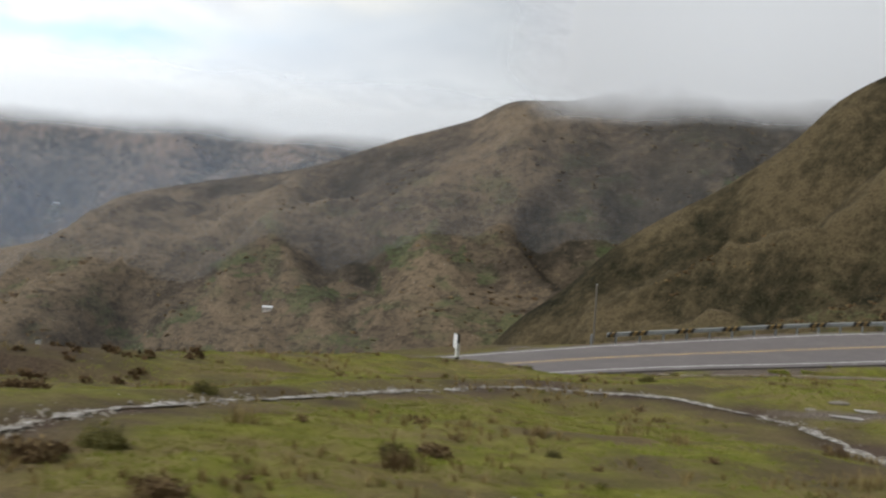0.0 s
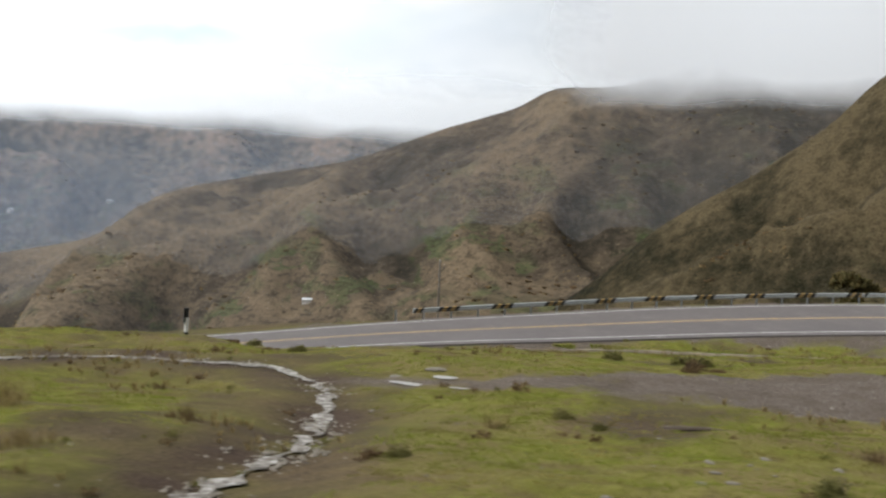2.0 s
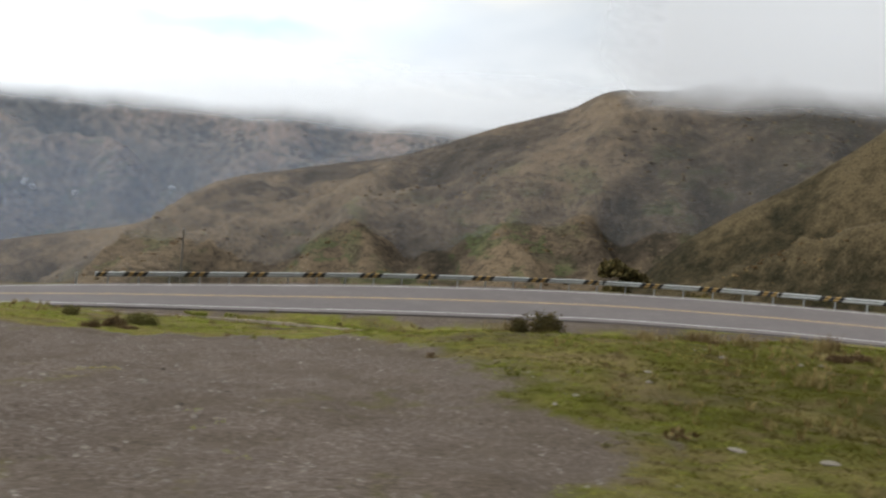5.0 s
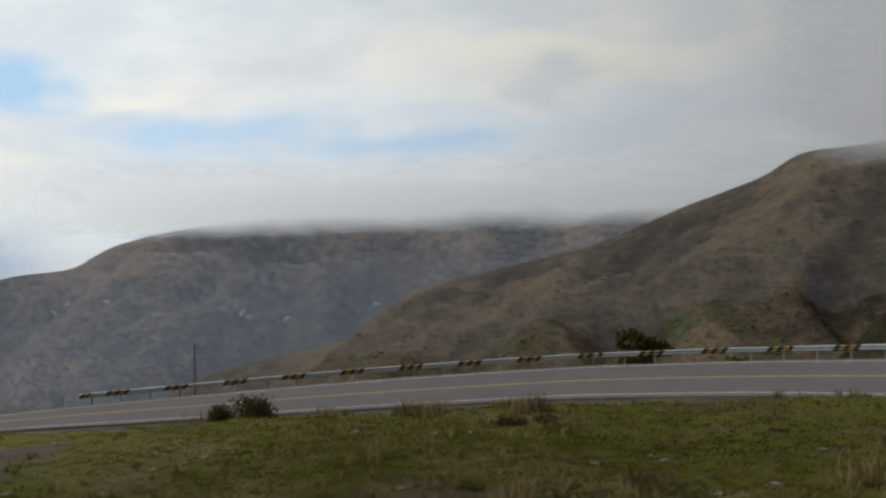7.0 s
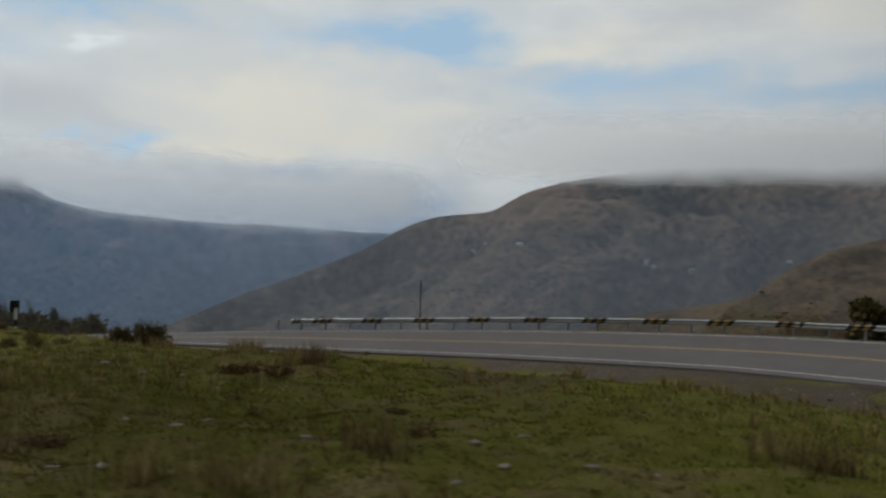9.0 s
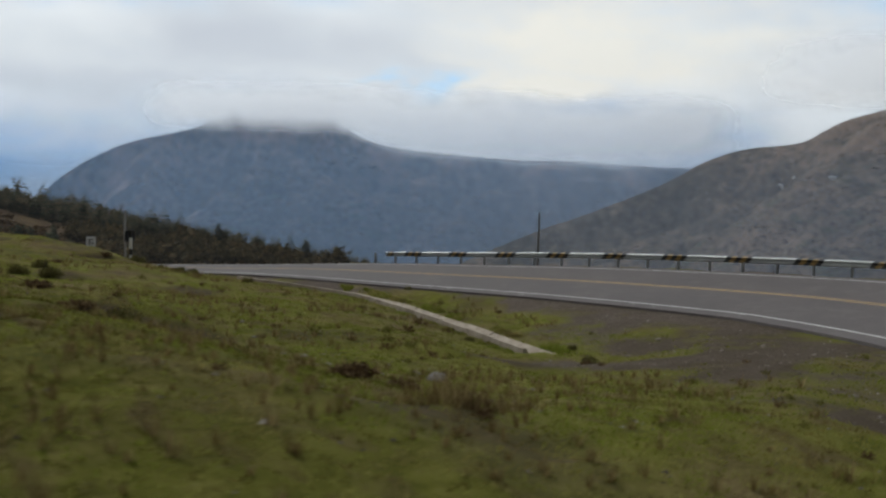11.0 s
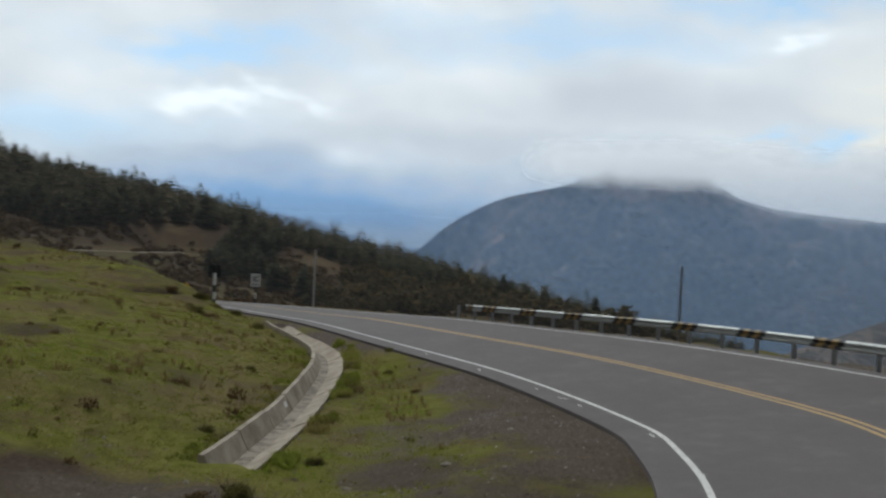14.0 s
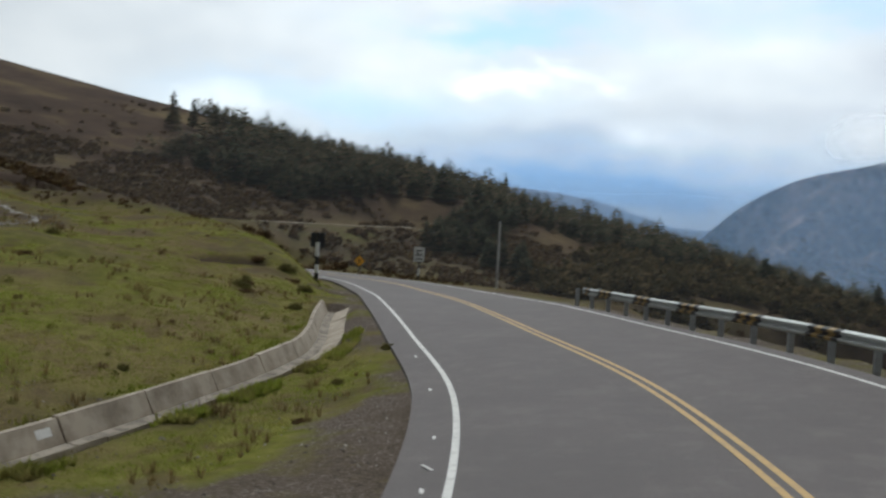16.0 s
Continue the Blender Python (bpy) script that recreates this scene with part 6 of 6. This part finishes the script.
def leafy_tree(x, y, height, radius, seed, label):
    """A rounded small tree: a forked trunk and an uneven crown of leaf clumps."""
    r = np.random.default_rng(seed)
    ob = tagged(new("tree"), label, "tree")
    ob.matrix_basis = pose(x, y, ground_at(x, y) - 0.1)
    part("trunk", pipe(bmesh.new(), 0.16, 0.07, height * 0.7, seg=8), M_BARK, ob)
    for n in range(5):
        a = n * 1.9
        tip = Vector((math.cos(a) * radius * 0.6, math.sin(a) * radius * 0.6, height * 0.28))
        bm = bmesh.new()
        bmesh.ops.create_cone(bm, cap_ends=True, segments=6, radius1=0.06, radius2=0.02, depth=tip.length,
                              matrix=Matrix.Translation(Vector((0, 0, height * (0.3 + 0.06 * n))) + tip / 2) @ tip.to_track_quat("Z", "Y").to_matrix().to_4x4())
        part("limb", bm, M_BARK, ob)
    vs, ts, base = [], [], 0
    for n in range(16):
        c = r.normal(size=3) * [radius * 0.45, radius * 0.45, height * 0.17] + [0, 0, height * 0.62]
        v, t = foliage(330, r, 0.26, 1.0, 0.2)
        v = v * radius * r.uniform(0.42, 0.62) + c - [0, 0, 0.3 * radius]
        vs.append(v)
        ts.append(t + base)
        base += len(v)
    f = new("crown", from_arrays("crown", np.vstack(vs), np.vstack(ts), M_SHRUB_DARK))
    f.parent = ob
    return ob


leafy_tree(45.4, 82.5, 5.2, 1.7, 91, "dark rounded tree below the crash barrier")
leafy_tree(52.0, 86.5, 5.5, 1.7, 92, "dark bushy tree on the slope below the road")

# a pale dirt track along the slope
path = TRACK
n_path = np.stack([-np.gradient(path[:, 1]), np.gradient(path[:, 0])], 1)
cols = np.linspace(-1.1, 1.1, 4)
PX, PY = path[:, 0, None] + n_path[:, 0, None] * cols, path[:, 1, None] + n_path[:, 1, None] * cols
PZ = bilinear(GZ, PX.ravel(), PY.ravel()).reshape(PX.shape)
PZ = np.maximum(PZ, PZ.mean(1, keepdims=True)) + 0.12
M_DIRT = material("pale_dirt", lambda t, co: ramp(t, noise_fac(t, 0.6, 6, 0.7, co), [(0.3, (0.20, 0.165, 0.115)), (0.7, (0.46, 0.40, 0.30))]), 0.95)
tagged(sheet("dirt_track", PX, PY, PZ, M_DIRT), "pale dirt track along the brown slope", "track", kind="structure")

# shrubs on the near and the main hillside, too many to count
for name, count, size, mat in (("hill_near", 4200, 1.7, M_SCRUB), ("hill_main", 3600, 2.2, M_SCRUB), ("hill_far", 5600, 3.8, M_SCRUB), ("mountain_blue", 4000, 8.0, M_SCRUB)):
    X, Y, Z, V = HILLS[name]
    r5 = np.random.default_rng(len(name) * 7 + count)
    i, j = r5.integers(3, X.shape[0] - 1, count * 3), r5.integers(0, X.shape[1] - 1, count * 3)
    f, g = r5.random(count * 3), r5.random(count * 3)
    at = [((A[i, j] * (1 - f) + A[i + 1, j] * f) * (1 - g) + (A[i, j + 1] * (1 - f) + A[i + 1, j + 1] * f) * g) for A in (X, Y, Z)]
    keep = np.where((lumps(at[0] / 60 + 9, (at[1] + at[2]) / 60, 4) + 0.22 * V[i, j] > 0.06) & (V[i, j] > 0.13))[0][:count]
    at = [q[keep] for q in at]
    s = size * r5.uniform(0.45, 1.4, len(keep)) ** 1.3
    clump_v, clump_t = foliage(9, np.random.default_rng(3), 0.75, 0.9, 0.2)
    a = r5.uniform(0, 6.28, len(keep))
    ca, sa = np.cos(a)[:, None], np.sin(a)[:, None]
    q = np.stack([(clump_v[None, :, 0] * ca - clump_v[None, :, 1] * sa) * s[:, None] + at[0][:, None], (clump_v[None, :, 0] * sa + clump_v[None, :, 1] * ca) * s[:, None] + at[1][:, None],
                  clump_v[None, :, 2] * s[:, None] + at[2][:, None] - 0.2 * s[:, None]], 2)
    t = (clump_t[None] + (np.arange(len(keep)) * len(clump_v))[:, None, None]).reshape(-1, 3)
    tagged(new("hillside_scrub", from_arrays("hillside_scrub", q.reshape(-1, 3), t, mat)), "dark shrubs scattered over the hillside", "scrub", kind="stuff")

# farmhouses far off
M_TIN = material("pale_tin_roof", worn((0.62, 0.64, 0.66), (0.40, 0.36, 0.33), 0.6), 0.5)
M_ADOBE = material("whitewashed_wall", worn((0.60, 0.57, 0.52), (0.36, 0.30, 0.24), 0.5), 0.9)
from mathutils.bvhtree import BVHTree


def surface_of(name):
    X, Y, Z, V = HILLS[name]
    h, w = X.shape
    co = [tuple(v) for v in np.stack([X, Y, Z], -1).reshape(-1, 3)]
    return BVHTree.FromPolygons(co, [(i * w + j, i * w + j + 1, (i + 1) * w + j + 1, (i + 1) * w + j) for i in range(h - 1) for j in range(w - 1)])


TREES_OF = {n: surface_of(n) for n in ("hill_main", "hill_far")}


def farmhouse(hill_name, eye, heading, rise, length, turn):
    """A small gabled house where the line of sight at a heading (to the left of +y) and rise, in degrees, meets the hillside."""
    a, b = radians(heading), radians(rise)
    hit = TREES_OF[hill_name].ray_cast(Vector(eye), Vector((-math.sin(a) * math.cos(b), math.cos(a) * math.cos(b), math.sin(b))))[0]
    if hit is None:
        return
    ob = tagged(new("farmhouse"), "small whitewashed farmhouse with pale tin roof on hillside", "house", group="farmhouses on the hills")
    ob.matrix_basis = Matrix.Translation(hit) @ Matrix.Rotation(radians(turn), 4, "Z")
    w, h = length * 0.5, length * 0.28
    part("wall", box(bmesh.new(), length, w, h + 3, Matrix.Translation((0, 0, (h + 3) / 2 - 3))), M_ADOBE, ob)
    bm = bmesh.new()
    pts = [bm.verts.new(p) for p in ((-length * 0.54, -w * 0.6, h), (length * 0.54, -w * 0.6, h), (length * 0.54, w * 0.6, h), (-length * 0.54, w * 0.6, h), (-length * 0.54, 0, h * 1.6), (length * 0.54, 0, h * 1.6))]
    for f in ((0, 1, 5, 4), (2, 3, 4, 5), (0, 4, 3), (1, 2, 5), (3, 2, 1, 0)):
        bm.faces.new([pts[k] for k in f])
    part("roof", bm, M_TIN, ob)
    for k in (-0.25, 0.25):
        part("window", box(bmesh.new(), length * 0.1, 0.1, h * 0.35, Matrix.Translation((length * k, -w / 2 - 0.03, h * 0.55))), M_BLACK, ob)
    part("door", box(bmesh.new(), length * 0.09, 0.1, h * 0.7, Matrix.Translation((0, -w / 2 - 0.03, h * 0.35))), M_WOOD, ob)


FARMS = [
    ("hill_main", (13.0, 2.2, 4.1), 10.87, -5.74, 8, 0),
    ("hill_far", (60.8, 20.1, 2.7), 23.73, -0.37, 10, 37),
    ("hill_far", (60.8, 20.1, 2.7), 28.88, -1.02, 9, 74),
    ("hill_far", (60.8, 20.1, 2.7), 31.01, -0.86, 7, 21),
    ("hill_far", (60.8, 20.1, 2.7), 31.51, -0.66, 7, 58),
    ("hill_far", (60.8, 20.1, 2.7), 38.70, 0.25, 9, 5),
    ("hill_far", (60.8, 20.1, 2.7), 40.74, 0.22, 7, 42),
    ("hill_far", (60.8, 20.1, 2.7), 41.30, -0.30, 7, 79),
    ("hill_far", (66.4, 26.6, 2.5), 39.10, 0.27, 7, 26),
    ("hill_far", (66.4, 26.6, 2.5), 31.72, -0.51, 7, 63),
    ("hill_far", (55.3, 15.4, 2.8), 41.25, -0.19, 8, 10),
    ("hill_far", (55.3, 15.4, 2.8), 30.82, -0.83, 8, 47),
]
for hill_name, eye, heading, rise, length, turn in FARMS:
    farmhouse(hill_name, eye, heading, rise, length, turn)
